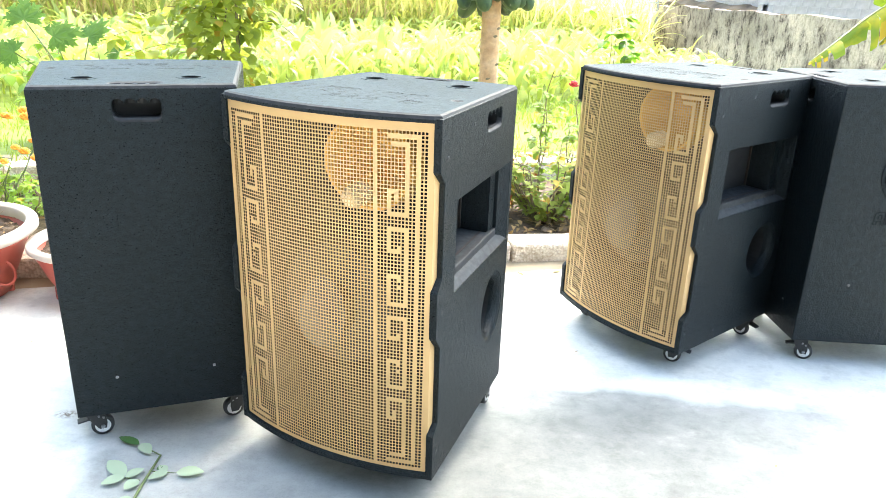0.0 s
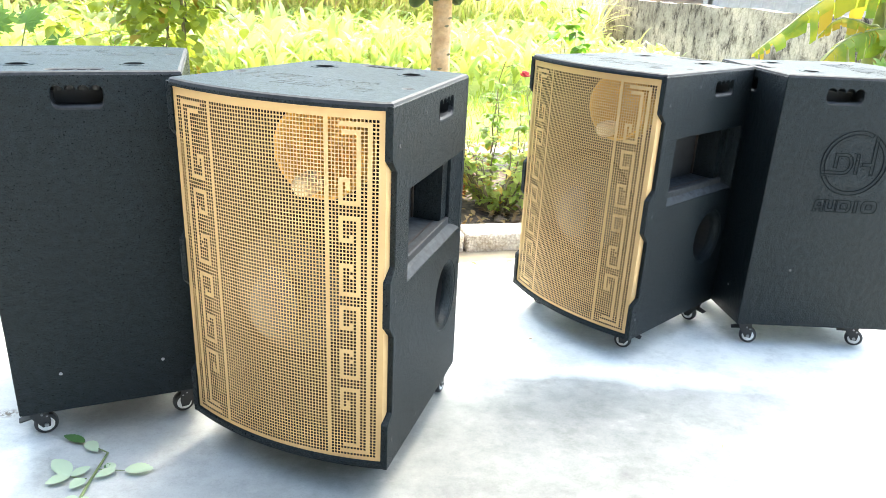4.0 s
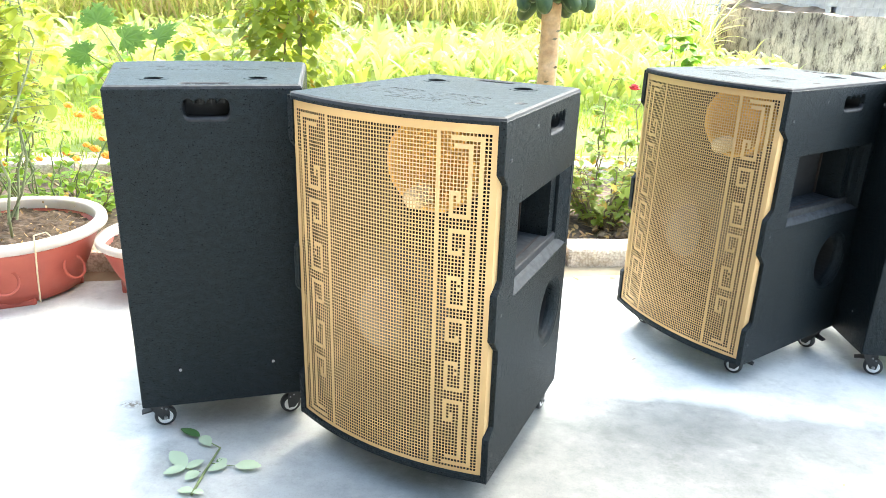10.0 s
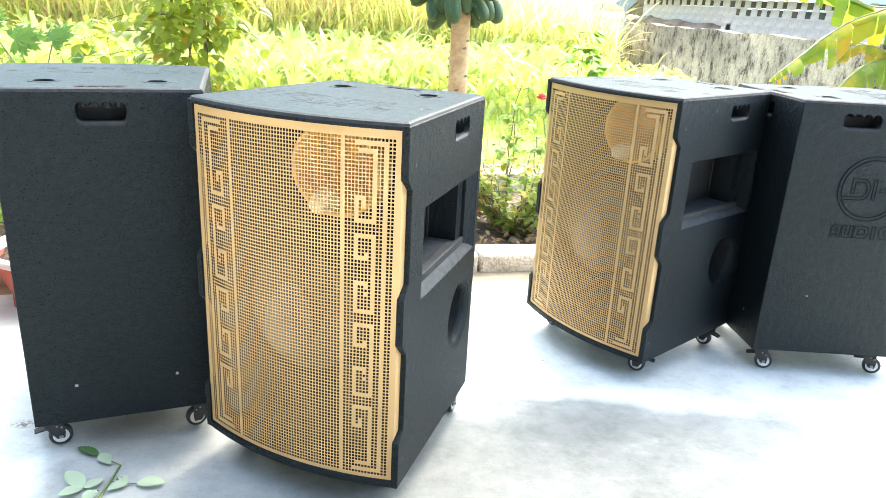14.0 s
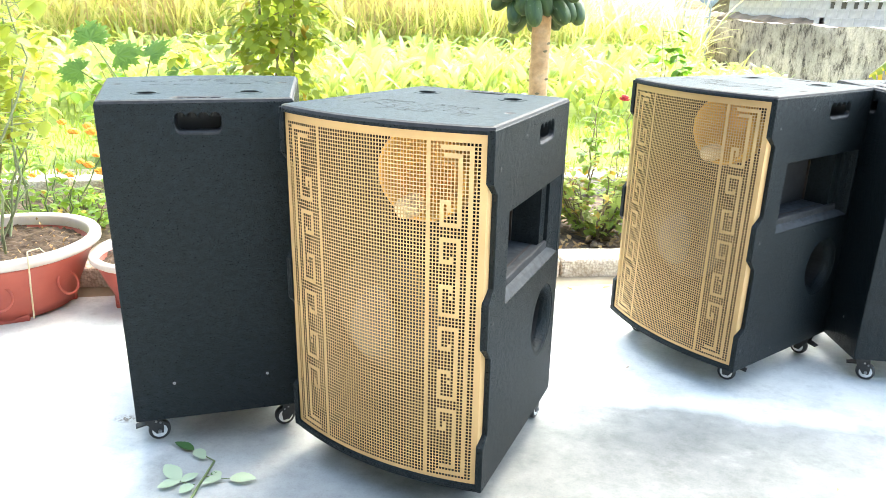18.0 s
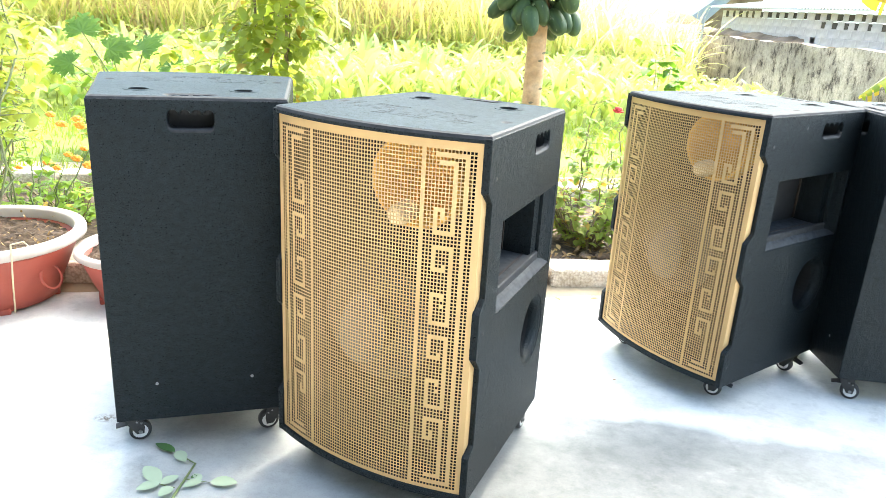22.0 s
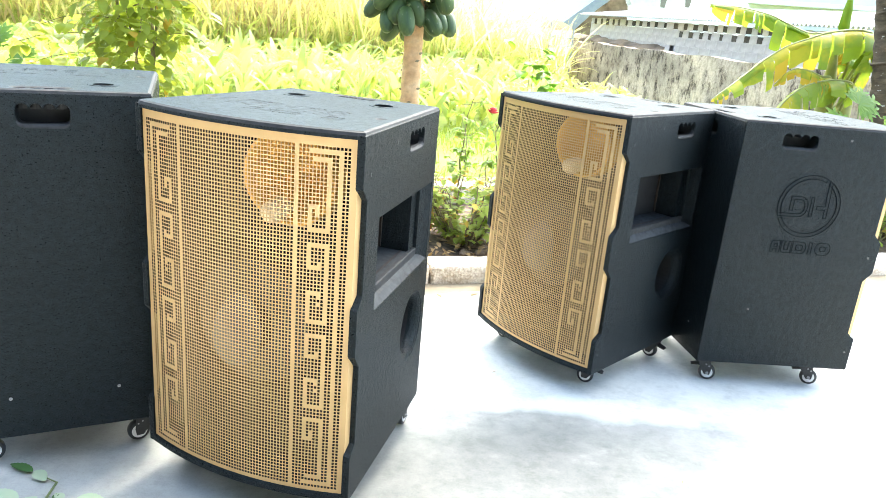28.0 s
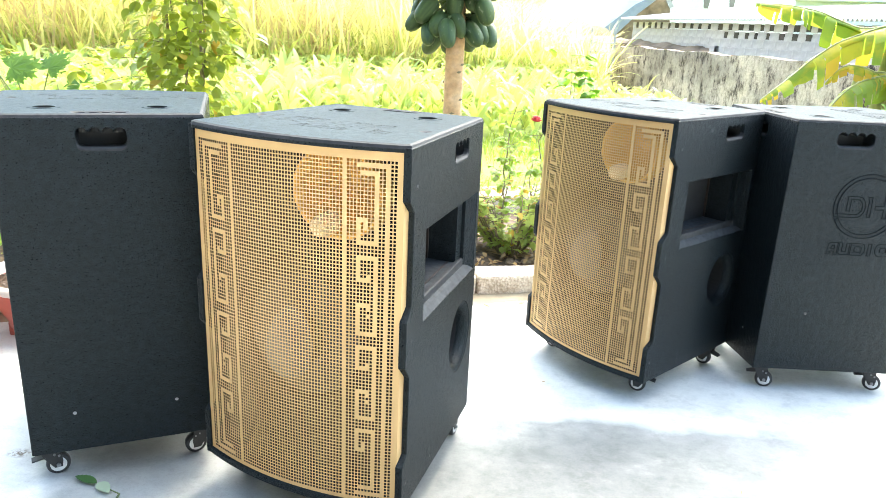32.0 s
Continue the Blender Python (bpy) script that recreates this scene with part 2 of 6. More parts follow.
def plate(outer, holes=(), thick=0.018, r=0.004):
    """A board in the xy plane, its face at z=0 and its body below, with rounded rims and holes cut through."""
    bm = bmesh.new()

    def ring(poly, z):
        vs = [bm.verts.new((x, y, z)) for x, y in poly]
        return vs, [bm.edges.new((vs[k], vs[(k + 1) % len(vs)])) for k in range(len(vs))]

    def bridge(a, b):
        for k in range(len(a)):
            j = (k + 1) % len(a)
            bm.faces.new((a[k], b[k], b[j], a[j]))

    face_edges, back_edges = [], []
    for poly, sign in [(outer, 1)] + [(h, -1) for h in holes]:
        levels = [(r, 0.0), (0.3 * r, -0.3 * r), (0.0, -r), (0.0, -thick)] if r else [(0.0, 0.0), (0.0, -thick)]
        last = None
        for off, z in levels:
            vs, es = ring(inset(poly, off * sign) if off else poly, z)
            if last is None:
                face_edges += es
            else:
                bridge(last, vs) if sign == 1 else bridge(vs, last)
            last = vs
        back_edges += es
    for es in (face_edges, back_edges):
        bmesh.ops.triangle_fill(bm, use_beauty=True, use_dissolve=False, edges=es, normal=(0, 0, 1))
    bmesh.ops.recalc_face_normals(bm, faces=bm.faces[:])
    return bm


def rect(x0, y0, x1, y1):
    return [(x0, y0), (x1, y0), (x1, y1), (x0, y1)]


def disc(cx, cy, rx, ry=None, n=24):
    ry = ry or rx
    return [(cx + rx * math.cos(2 * math.pi * k / n), cy + ry * math.sin(2 * math.pi * k / n)) for k in range(n)]


def grip(cx, y0, y1, w, n=4):
    """A finger grip: rounded bottom corners, a scalloped upper rim."""
    r = w / n / 2
    pts = []
    for k in range(7):
        a = math.pi + math.pi / 2 * k / 6
        pts.append((cx - w / 2 + 0.016 + 0.016 * math.cos(a), y0 + 0.016 + 0.016 * math.sin(a)))
    for k in range(7):
        a = -math.pi / 2 + math.pi / 2 * k / 6
        pts.append((cx + w / 2 - 0.016 + 0.016 * math.cos(a), y0 + 0.016 + 0.016 * math.sin(a)))
    for j in range(n):
        c = cx + w / 2 - r * (2 * j + 1)
        for k in range(7):
            a = 0.12 + (math.pi - 0.24) * k / 6
            pts.append((c + r * math.cos(a), y1 - r + r * math.sin(a)))
    return pts


def grip_lip(cx, y0, w, n=40):
    """The rounded lower rim of a finger grip, sloping into the recess."""
    bm = bmesh.new()
    rows = []
    for k in range(n + 1):
        x = (k / n - 0.5) * w
        e = max(0.0, abs(x) - (w / 2 - 0.018)) / 0.018
        up = 0.016 * (1 - math.sqrt(max(0.0, 1 - e * e)))
        rows.append([bm.verts.new((cx + x, y0 + up + dy, z)) for dy, z in ((-0.0055, 0.0006), (-0.001, 0.0002), (0.004, -0.004), (0.0060, -0.014))])
    for a, b in zip(rows, rows[1:]):
        for j in range(3):
            bm.faces.new((a[j], b[j], b[j + 1], a[j + 1]))
    return bm


def tray(poly, z0, z1, scale=1.0):
    """The walls and floor of a recess behind a hole."""
    bm = bmesh.new()
    c = Vector((sum(p[0] for p in poly) / len(poly), sum(p[1] for p in poly) / len(poly)))
    a = [bm.verts.new((x, y, z0)) for x, y in poly]
    b = [bm.verts.new((*(c + (Vector(p) - c) * scale), z1)) for p in poly]
    n = len(poly)
    for k in range(n):
        bm.faces.new((a[k], a[(k + 1) % n], b[(k + 1) % n], b[k]))
    bmesh.ops.triangle_fill(bm, use_beauty=True, edges=[e for e in bm.edges if all(v in set(b) for v in e.verts)])
    return bm


# ---------------------------------------------------------------- loudspeaker
FLOOR = -0.03
W_FRONT, W_BACK, DEPTH, Z_LOW, Z_TOP, BULGE = 0.611, 0.497, 0.5683, 0.068, 1.0, 0.048
SIDE = math.hypot(DEPTH, (W_FRONT - W_BACK) / 2)
TAPER = math.atan2((W_FRONT - W_BACK) / 2, DEPTH)
BOARD = 0.018


def front_y(x, extra=0.0):
    return -DEPTH / 2 - 0.0235 - BULGE * (1 - (x / 0.2904) ** 2) - extra


def cabinet_outline(side_in=0.0, extra=0.0):
    """The plan of the cabinet: straight tapering sides, bowed front; counter-clockwise."""
    pts = [(x, front_y(x, extra)) for x in np.linspace(-0.2904, 0.2904, 17)]
    pts = [(-W_FRONT / 2 - 0.001 + side_in, -DEPTH / 2 - 0.018)] + pts + [(W_FRONT / 2 + 0.001 - side_in, -DEPTH / 2 - 0.018)]
    return pts + [(W_BACK / 2 - side_in, DEPTH / 2), (-W_BACK / 2 + side_in, DEPTH / 2)]


def side_profile():
    """A side board, u from the front edge backwards, with the stepped front edge."""
    f, b = -0.025, 0.004
    z = lambda h: h - Z_LOW
    lo, hi = 0.0, Z_TOP - Z_LOW - 0.0085
    pts = [(f, lo), (SIDE, lo), (SIDE, hi), (f, hi), (f, z(0.874)), (b, z(0.844)), (b, z(0.617)), (f, z(0.586)), (f, z(0.470)), (b, z(0.435)), (b, z(0.222)), (f, z(0.199))]
    return pts


def key_rows(n=97):
    """Rows of the meander band: columns from the inner to the outer side; the set holds the solid ones."""
    def seg(k, size):
        on, e = {8}, size - 1
        if k in (0, e):
            on |= set(range(3, 9))
        elif k <= 6 or k >= e - 6 - (size > 19) * 2:
            on |= {3}
            if k in (6, e - 6 - (size > 19) * 2):
                on |= {4, 5, 6} if size > 19 else {4, 5}
            if k in (5, e - 5, e - 7 + (size <= 19) * 3):
                on |= {6} if size > 19 else {5}
        return on

    rows = [{11} for _ in range(n)]
    rows[0] = rows[n - 1] = set()
    rows[1] = rows[n - 2] = set(range(3, 12))
    for start in (25, 50):
        for k in range(22):
            rows[start + k] |= seg(k, 22)
    for k in range(19):
        on = {8} if k else set(range(4, 9))
        if k >= 10:
            on |= seg(k, 19)
        rows[3 + k] |= on
        rows[n - 4 - k] |= on
    return rows


def grille_mesh():
    """The perforated front sheet: square holes with real walls, left out where the key pattern runs."""
    cols, nrow, border, low, high = 68, 97, 0.014, 0.0165, 0.0200
    half, z0, z1 = 0.2904, 0.0787, 0.9819
    px, pz = (2 * half - 2 * border) / cols, (z1 - z0 - low - high) / nrow
    hole = 0.71
    xs, zs = [-half], [z0]
    for k in range(cols):
        c = -half + border + (k + 0.5) * px
        xs += [c - hole * px / 2, c + hole * px / 2]
    for k in range(nrow):
        c = z0 + low + (k + 0.5) * pz
        zs += [c - hole * pz / 2, c + hole * pz / 2]
    xs.append(half), zs.append(z1)
    band = key_rows()

    def solid(c, r):
        row = band[nrow - 1 - r]
        if c in (14, 53):
            return True
        if c < 14:
            return (13 - c) in row
        if c > 53:
            return (c - 54) in row
        return False

    nx, nz, t = len(xs), len(zs), 0.0006
    verts = [(x, front_y(x, -0.003), z) for z in zs for x in xs]
    back = [(x, front_y(x, -0.003) + t, z) for z in zs for x in xs]
    faces = []
    for j in range(nz - 1):
        for i in range(nx - 1):
            a, b, c, d = j * nx + i, j * nx + i + 1, (j + 1) * nx + i + 1, (j + 1) * nx + i
            if i % 2 and j % 2 and not solid(i // 2, j // 2):
                n = nx * nz
                for u, v in ((a, b), (b, c), (c, d), (d, a)):
                    faces.append((u, v, v + n, u + n))
            else:
                faces.append((a, b, c, d))
    me = bpy.data.meshes.new("grille")
    me.from_pydata(verts + back, [], faces)
    return me


def grille_rim():
    """The folded gold edge round the sheet."""
    bm = bmesh.new()
    half, z0, z1, y_in = 0.2904, 0.0787, 0.9819, -DEPTH / 2 + 0.035
    xs = np.linspace(-half, half, 15)
    loop = [(x, front_y(x, -0.003), z0) for x in xs] + [(x, front_y(x, -0.003), z1) for x in xs[::-1]]
    f = [bm.verts.new(p) for p in loop]
    b = [bm.verts.new((p[0] * 1.008, y_in if abs(abs(p[0]) - half) < 1e-6 else p[1] + 0.03, p[2])) for p in loop]
    n = len(f)
    for k in range(n):
        bm.faces.new((f[k], b[k], b[(k + 1) % n], f[(k + 1) % n]))
    return bm


def screw(parent, m, mat=STEEL):
    part("screw", lathe([(0.0005, 0.0012), (0.003, 0.0012), (0.0048, 0.0), (0.0048, -0.002)], 10), mat, parent, "", m)


def ring_strip(r0, r1, a0, a1, n=40, h=0.0018):
    bm = bmesh.new()
    pts = []
    for k in range(n + 1):
        a = radians(a0 + (a1 - a0) * k / n)
        pts.append([bm.verts.new((r * math.cos(a), r * math.sin(a), z)) for r, z in ((r0, 0), (r0 + 0.0006, h), (r1 - 0.0006, h), (r1, 0))])
    for p, q in zip(pts, pts[1:]):
        for k in range(3):
            bm.faces.new((p[k], q[k], q[k + 1], p[k + 1]))
    return bm


def outline(bm, pts, w, h, closed=True):
    """A thin line of width w drawn along a polyline, as a chain of low bars."""
    n = len(pts)
    for k in range(n if closed else n - 1):
        a, b = Vector(pts[k]), Vector(pts[(k + 1) % n])
        d = b - a
        bmesh.ops.create_cube(bm, size=1, matrix=pose((a.x + b.x) / 2, (a.y + b.y) / 2, 0, 0, 0, math.degrees(math.atan2(d.y, d.x))) @ Matrix.Diagonal((d.length + w * 0.9, w, h, 1)))


def arc(cx, cy, rx, ry, a0, a1, n=8):
    return [(cx + rx * math.cos(radians(a0 + (a1 - a0) * k / n)), cy + ry * math.sin(radians(a0 + (a1 - a0) * k / n))) for k in range(n + 1)]


def rounded(x0, y0, x1, y1, r):
    return arc(x1 - r, y1 - r, r, r, 0, 90, 4) + arc(x0 + r, y1 - r, r, r, 90, 180, 4) + arc(x0 + r, y0 + r, r, r, 180, 270, 4) + arc(x1 - r, y0 + r, r, r, 270, 360, 4)


def emblem(board, lm):
    """A ring with two outlined shapes in it and a word below, engraved lines drawn as low matt bars in a shadow tone.
    """
    for r0, r1, a0, a1 in ((0.1132, 0.1168, 65, 200), (0.1000, 0.1034, 67, 200), (0.1132, 0.1168, 206, 420), (0.1000, 0.1034, 206, 414)):
        part("emblem_ring", ring_strip(r0, r1, a0, a1), GROOVE, board, "", lm)
    for a in (65, 206):
        bm = bmesh.new()
        outline(bm, [(0.1016 * math.cos(radians(a)), 0.1016 * math.sin(radians(a))), (0.115 * math.cos(radians(a)), 0.115 * math.sin(radians(a)))], 0.003, 0.0018, False)
        part("emblem_ring_end", bm, GROOVE, board, "", lm)
    first = [(-0.108, -0.040), (-0.032, -0.040)] + arc(-0.034, -0.0025, 0.030, 0.0375, -90, 90, 12) + [(-0.070, 0.035), (-0.070, -0.017), (-0.058, -0.017), (-0.058, 0.024)] + arc(-0.035, -0.0025, 0.020, 0.0265, 90, -90, 12) + [(-0.103, -0.029)]
    second = [(0.004, 0.035), (0.015, 0.035), (0.017, -0.037), (0.006, -0.037)]
    third = [(0.057, 0.097), (0.060, 0.004), (0.030, 0.004), (0.030, -0.009), (0.0605, -0.009), (0.061, -0.040), (0.073, -0.040), (0.069, 0.088)]
    for shape, closed in ((first, False), (second, True), (third, False)):
        bm = bmesh.new()
        outline(bm, shape, 0.0031, 0.0020, closed)
        part("emblem_stroke", bm, GROOVE, board, "", lm)
    h = 0.044
    glyphs = (
        (-0.108, [[(0, 0), (0.002, 0.030)] + arc(0.014, 0.032, 0.012, 0.012, 180, 90, 4) + [(0.036, h), (0.036, 0), (0.025, 0), (0.025, 0.012), (0.012, 0.012), (0.011, 0)], [(0.013, 0.021), (0.025, 0.021), (0.025, 0.033), (0.016, 0.033)]]),
        (-0.067, [[(0, h), (0.011, h), (0.011, 0.012), (0.026, 0.012), (0.026, h), (0.037, h), (0.037, 0.0)] + arc(0.010, 0.010, 0.010, 0.010, 270, 180, 4)]),
        (-0.025, [[(0, 0), (0.034, 0)] + arc(0.036, 0.022, 0.015, 0.022, -80, 80, 8) + [(0, h)], rounded(0.013, 0.012, 0.038, 0.032, 0.006)]),
        (0.036, [[(0, 0), (0.012, 0), (0.012, h), (0, h)]]),
        (0.062, [rounded(0, -0.001, 0.056, h + 0.001, 0.019), rounded(0.017, 0.013, 0.039, 0.031, 0.007)]),
    )
    for x, shapes in glyphs:
        bm = bmesh.new()
        for shape in shapes:
            outline(bm, shape, 0.0027, 0.0020)
        part("emblem_letter", bm, GROOVE, board, "engraved letter", lm @ pose(x, -0.178, 0))


def flare(cx, cy, rx, ry, inward, deep, n=36, steps=6):
    """A port mouth that rolls inwards in a quarter round."""
    bm = bmesh.new()
    rings = []
    for j in range(steps + 1):
        a = math.pi / 2 * j / steps
        d, z = inward * math.sin(a), -0.002 - (deep - 0.002) * (1 - math.cos(a))
        rings.append([bm.verts.new((x, y, z)) for x, y in disc(cx, cy, rx - d, ry - d, n)])
    for a, b in zip(rings, rings[1:]):
        for k in range(n):
            bm.faces.new((a[k], a[(k + 1) % n], b[(k + 1) % n], b[k]))
    return bm


def strip(pts):
    """Quads between two equally long lines of points."""
    bm = bmesh.new()
    a, b = [[bm.verts.new(p) for p in line] for line in pts]
    for k in range(len(a) - 1):
        bm.faces.new((a[k], a[k + 1], b[k + 1], b[k]))
    return bm


def amplifier_bay(board):
    """The open bay in the side: a sloping sill with a step behind it, a stepped rear jamb, a dusty floor in the lit
    sill tone and dark walls.
    """
    z = lambda h: h - Z_LOW
    u0, u1, top = 0.0935, 0.5475, z(0.7825)
    sill = [(0.5475, -0.002), (0.5600, -0.014), (0.5665, -0.023)]
    part("sill", strip([[(u0, z(h), d) for h, d in sill], [(u1 + (0.508 - u1) * k / 2, z(h), d) for k, (h, d) in enumerate(sill)]]), SILL, board, "rubbed black sloping sill, toned as sky-lit")
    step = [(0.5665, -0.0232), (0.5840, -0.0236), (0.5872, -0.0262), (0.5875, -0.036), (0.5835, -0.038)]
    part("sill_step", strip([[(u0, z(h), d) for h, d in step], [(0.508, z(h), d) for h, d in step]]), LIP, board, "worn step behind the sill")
    jamb = [(u1, -0.002), (0.530, -0.013), (0.508, -0.023), (0.508, -0.033), (0.466, -0.0345), (0.464, -0.12)]
    part("jamb", strip([[(u, top, d) for u, d in jamb], [(u, z(0.5475 + 0.019 * min(1, k / 2)), d) for k, (u, d) in enumerate(jamb)]]), PAINT, board, "stepped black jamb")
    part("bay_floor", strip([[(u0, z(0.5835), -0.037), (0.470, z(0.5835), -0.037)], [(u0, z(0.586), -0.125), (0.470, z(0.586), -0.125)]]), SILL, board, "dusty bay floor, toned as lit")
    part("floor_joint", box(0.36, 0.0015, 0.006, pose(0.285, z(0.5845), -0.055, 0, 0.6, 0)), RAW_EDGE, board, "brown raw board joint")
    part("bay_wall", strip([[(u0, z(0.50), -0.019), (u0, z(0.50), -0.125), (0.470, z(0.50), -0.125)], [(u0, top, -0.019), (u0, top, -0.125), (0.470, top, -0.125)]]), INSIDE, board, "dark bay wall")
    part("bay_ceiling", strip([[(u0, top, -0.002), (u1, top, -0.002)], [(u0, top, -0.126), (u1, top, -0.126)]]), INSIDE, board, "dark bay ceiling")
    part("rear_post", box(0.010, 0.19, 0.006, pose(0.462, z(0.684), -0.121)), RAW_EDGE, board, "brown raw board edge")


def caster(parent, x, y, yaw, brake):
    """A swivel caster: plate, fork, tyred wheel with white hub, brake pedal."""
    c = part("caster", box(0.066, 0.058, 0.004, pose(0, 0, Z_LOW - 0.003), 0.001, 1), RUBBER, parent, "swivel caster with a black tyre and white hub", pose(x, y, 0, 0, 0, yaw))
    off, axle = 0.020, FLOOR + 0.032
    for s in (-1, 1):
        bm = plate([(off - 0.010, axle - 0.008), (off + 0.010, axle - 0.008), (off + 0.013, axle + 0.012), (0.026, Z_LOW - 0.004), (-0.024, Z_LOW - 0.004), (-0.016, axle + 0.030)], (), 0.003, 0.0008)
        part("fork", bm, RUBBER, c, "", pose(0, s * 0.0165 + 0.0015, 0, 90, 0, 0))
        for dx, dz in ((0.004, 0.030), (-0.008, 0.036)):
            part("rivet", lathe([(0.0005, s * 0.0215), (0.0028, s * 0.021), (0.0036, s * 0.0165)], 8), BRIGHT, c, "bright rivet", pose(off + dx, 0, axle + dz, 90, 0, 0))
    tyre = [(0.021, -0.0115), (0.0285, -0.0115), (0.0312, -0.008), (0.032, 0.0), (0.0312, 0.008), (0.0285, 0.0115), (0.021, 0.0115)]
    wm = pose(off, 0, axle, 90, 0, 0)
    part("tyre", lathe(tyre, 28), RUBBER, c, "", wm, True)
    for s in (-1, 1):
        hub = [(0.0005, s * 0.014), (0.006, s * 0.014), (0.0075, s * 0.0115), (0.014, s * 0.010), (0.0215, s * 0.0125), (0.0222, s * 0.0105)]
        part("hub", lathe(hub if s > 0 else hub[::-1], 24), NYLON, c, "white nylon hub", wm, True)
        part("axle_nut", lathe([(0.0005, s * 0.021), (0.0055, s * 0.0205), (0.006, s * 0.015)], 8), BRIGHT, c, "bright axle nut", wm)
    if brake:
        part("brake_pedal", plate([(-0.047, -0.012), (-0.012, -0.018), (-0.012, 0.018), (-0.047, 0.012)], (), 0.004, 0.001), RUBBER, c, "", pose(0.0, 0, axle + 0.036, 0, -14, 0))


def loudspeaker(name, logo, lay):
    sp = thing(name, Matrix(), "tall black trapezoid loudspeaker with gold perforated grille on casters", "loudspeaker", "loudspeakers on the patio")
    H = Z_TOP - Z_LOW
    # side boards: local u backwards, v up
    for s in (1, -1):
        ax_u = Vector((-s * math.sin(TAPER), math.cos(TAPER), 0))
        org = Vector((s * W_FRONT / 2, -DEPTH / 2, Z_LOW))
        nrm = Vector((s * math.cos(TAPER), math.sin(TAPER), 0))
        m = Matrix((ax_u, Vector((0, 0, 1)), nrm)).transposed().to_4x4()
        m.translation = org
        prof = side_profile()
        handle = grip(0.365, 0.909 - Z_LOW, 0.961 - Z_LOW, 0.126)
        holes = [handle]
        if s == 1:
            opening = rect(0.093, 0.547 - Z_LOW, 0.548, 0.783 - Z_LOW)
            port = disc(0.436, 0.366 - Z_LOW, 0.099, 0.108, 36)
            holes += [opening, port]
        if s == -1:      # mirrored board: u still runs backwards, so turn the outline round
            flip = lambda poly: [(-x, y) for x, y in poly[::-1]]
            m = Matrix((-ax_u, Vector((0, 0, 1)), nrm)).transposed().to_4x4()
            m.translation = org
            prof, holes = flip(prof), [flip(h) for h in holes]
        board = part("side_panel", plate(prof, holes, BOARD, 0.0022), PAINT, sp, "", m)
        part("handle_recess", tray(holes[0], -BOARD + 0.002, -0.07), INSIDE, board, "black finger grip recess", pose(0, 0, 0))
        part("handle_lip", grip_lip(s * 0.365, 0.909 - Z_LOW, 0.126), LIP, board, "lighter lower lip of the grip")
        if s == 1:
            amplifier_bay(board)
            part("port_flare", flare(0.436, 0.366 - Z_LOW, 0.099, 0.108, 0.022, 0.034), PAINT, board, "rounded port flare", None, True)
            part("port_liner", tray(disc(0.436, 0.366 - Z_LOW, 0.077, 0.086, 36), -0.034, -0.20), INSIDE, board, "dark round port")
            for u, z in ((0.1965, 0.948), (0.0085, 0.5285), (0.0, 0.144), (0.1875, 0.1067), (0.018, 0.900)):
                screw(board, pose(u, z - Z_LOW, 0.0005))
        else:
            for u, z in ((0.1825, 0.953), (0.417, 0.296), (0.0085, 0.5285), (0.0, 0.144)):
                screw(board, pose(-u, z - Z_LOW, 0.0005))
            if logo:
                emblem(board, pose(-0.280, 0.706 - Z_LOW, 0.0002))
    # back board
    bh = grip(0.0, 0.912 - Z_LOW, 0.966 - Z_LOW, 0.117)
    bmx = Matrix((Vector((-1, 0, 0)), Vector((0, 0, 1)), Vector((0, 1, 0)))).transposed().to_4x4()
    bmx.translation = (0, DEPTH / 2 + 0.001, Z_LOW)
    back = part("back_panel", plate(rect(-W_BACK / 2 + 0.001, 0, W_BACK / 2 - 0.001, H - 0.0085), [bh], BOARD, 0.0022), PAINT, sp, "", bmx)
    part("handle_recess", tray(bh, -BOARD + 0.002, -0.07), INSIDE, back, "black finger grip recess")
    part("handle_lip", grip_lip(0.0, 0.912 - Z_LOW, 0.117), LIP, back, "lighter lower lip of the grip")
    # back screws take the brighter steel in place of a highlight
    for x in (-0.132, 0.132):
        screw(back, pose(x, 0.1835 - Z_LOW, 0.0005), BRIGHT)
    # top and bottom boards
    top_holes = [disc(-0.1374, 0.1376, 0.026, None, 20), disc(0.1374, 0.1376, 0.026, None, 20), grip(0.0, 0.226, 0.258, 0.118), disc(0.243, -0.101, 0.006, None, 10), disc(-0.243, -0.101, 0.006, None, 10)]
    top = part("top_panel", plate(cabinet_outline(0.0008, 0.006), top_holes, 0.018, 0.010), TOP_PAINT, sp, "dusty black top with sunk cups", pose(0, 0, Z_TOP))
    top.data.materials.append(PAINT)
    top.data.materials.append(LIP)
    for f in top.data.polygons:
        # bevel faces get the lighter tone: sky caught on the worn edge, in colour
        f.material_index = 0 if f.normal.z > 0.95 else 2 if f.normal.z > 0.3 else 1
    for k, h in enumerate(top_holes):
        part("pole_cup" if k < 2 else "handle_recess" if k == 2 else "screw_hole", tray(h, -0.016, -0.05), INSIDE, top, "")
    for k in (0, 1):
        part("cup_rim", plate(disc(-0.1374 + 0.2748 * k, 0.1376, 0.040, None, 28), [disc(-0.1374 + 0.2748 * k, 0.1376, 0.0262, None, 20)], 0.001, 0.0003), TOP_PAINT, top, "worn dish round the cup", pose(0, 0, 0.001))
    for shapes in lay:
        bm = bmesh.new()
        for shape in shapes:
            outline(bm, shape, 0.0013, 0.0004)
        part("sunk_stroke", bm, SOFT_GROOVE, top, "", pose(0, 0, 0.0001))
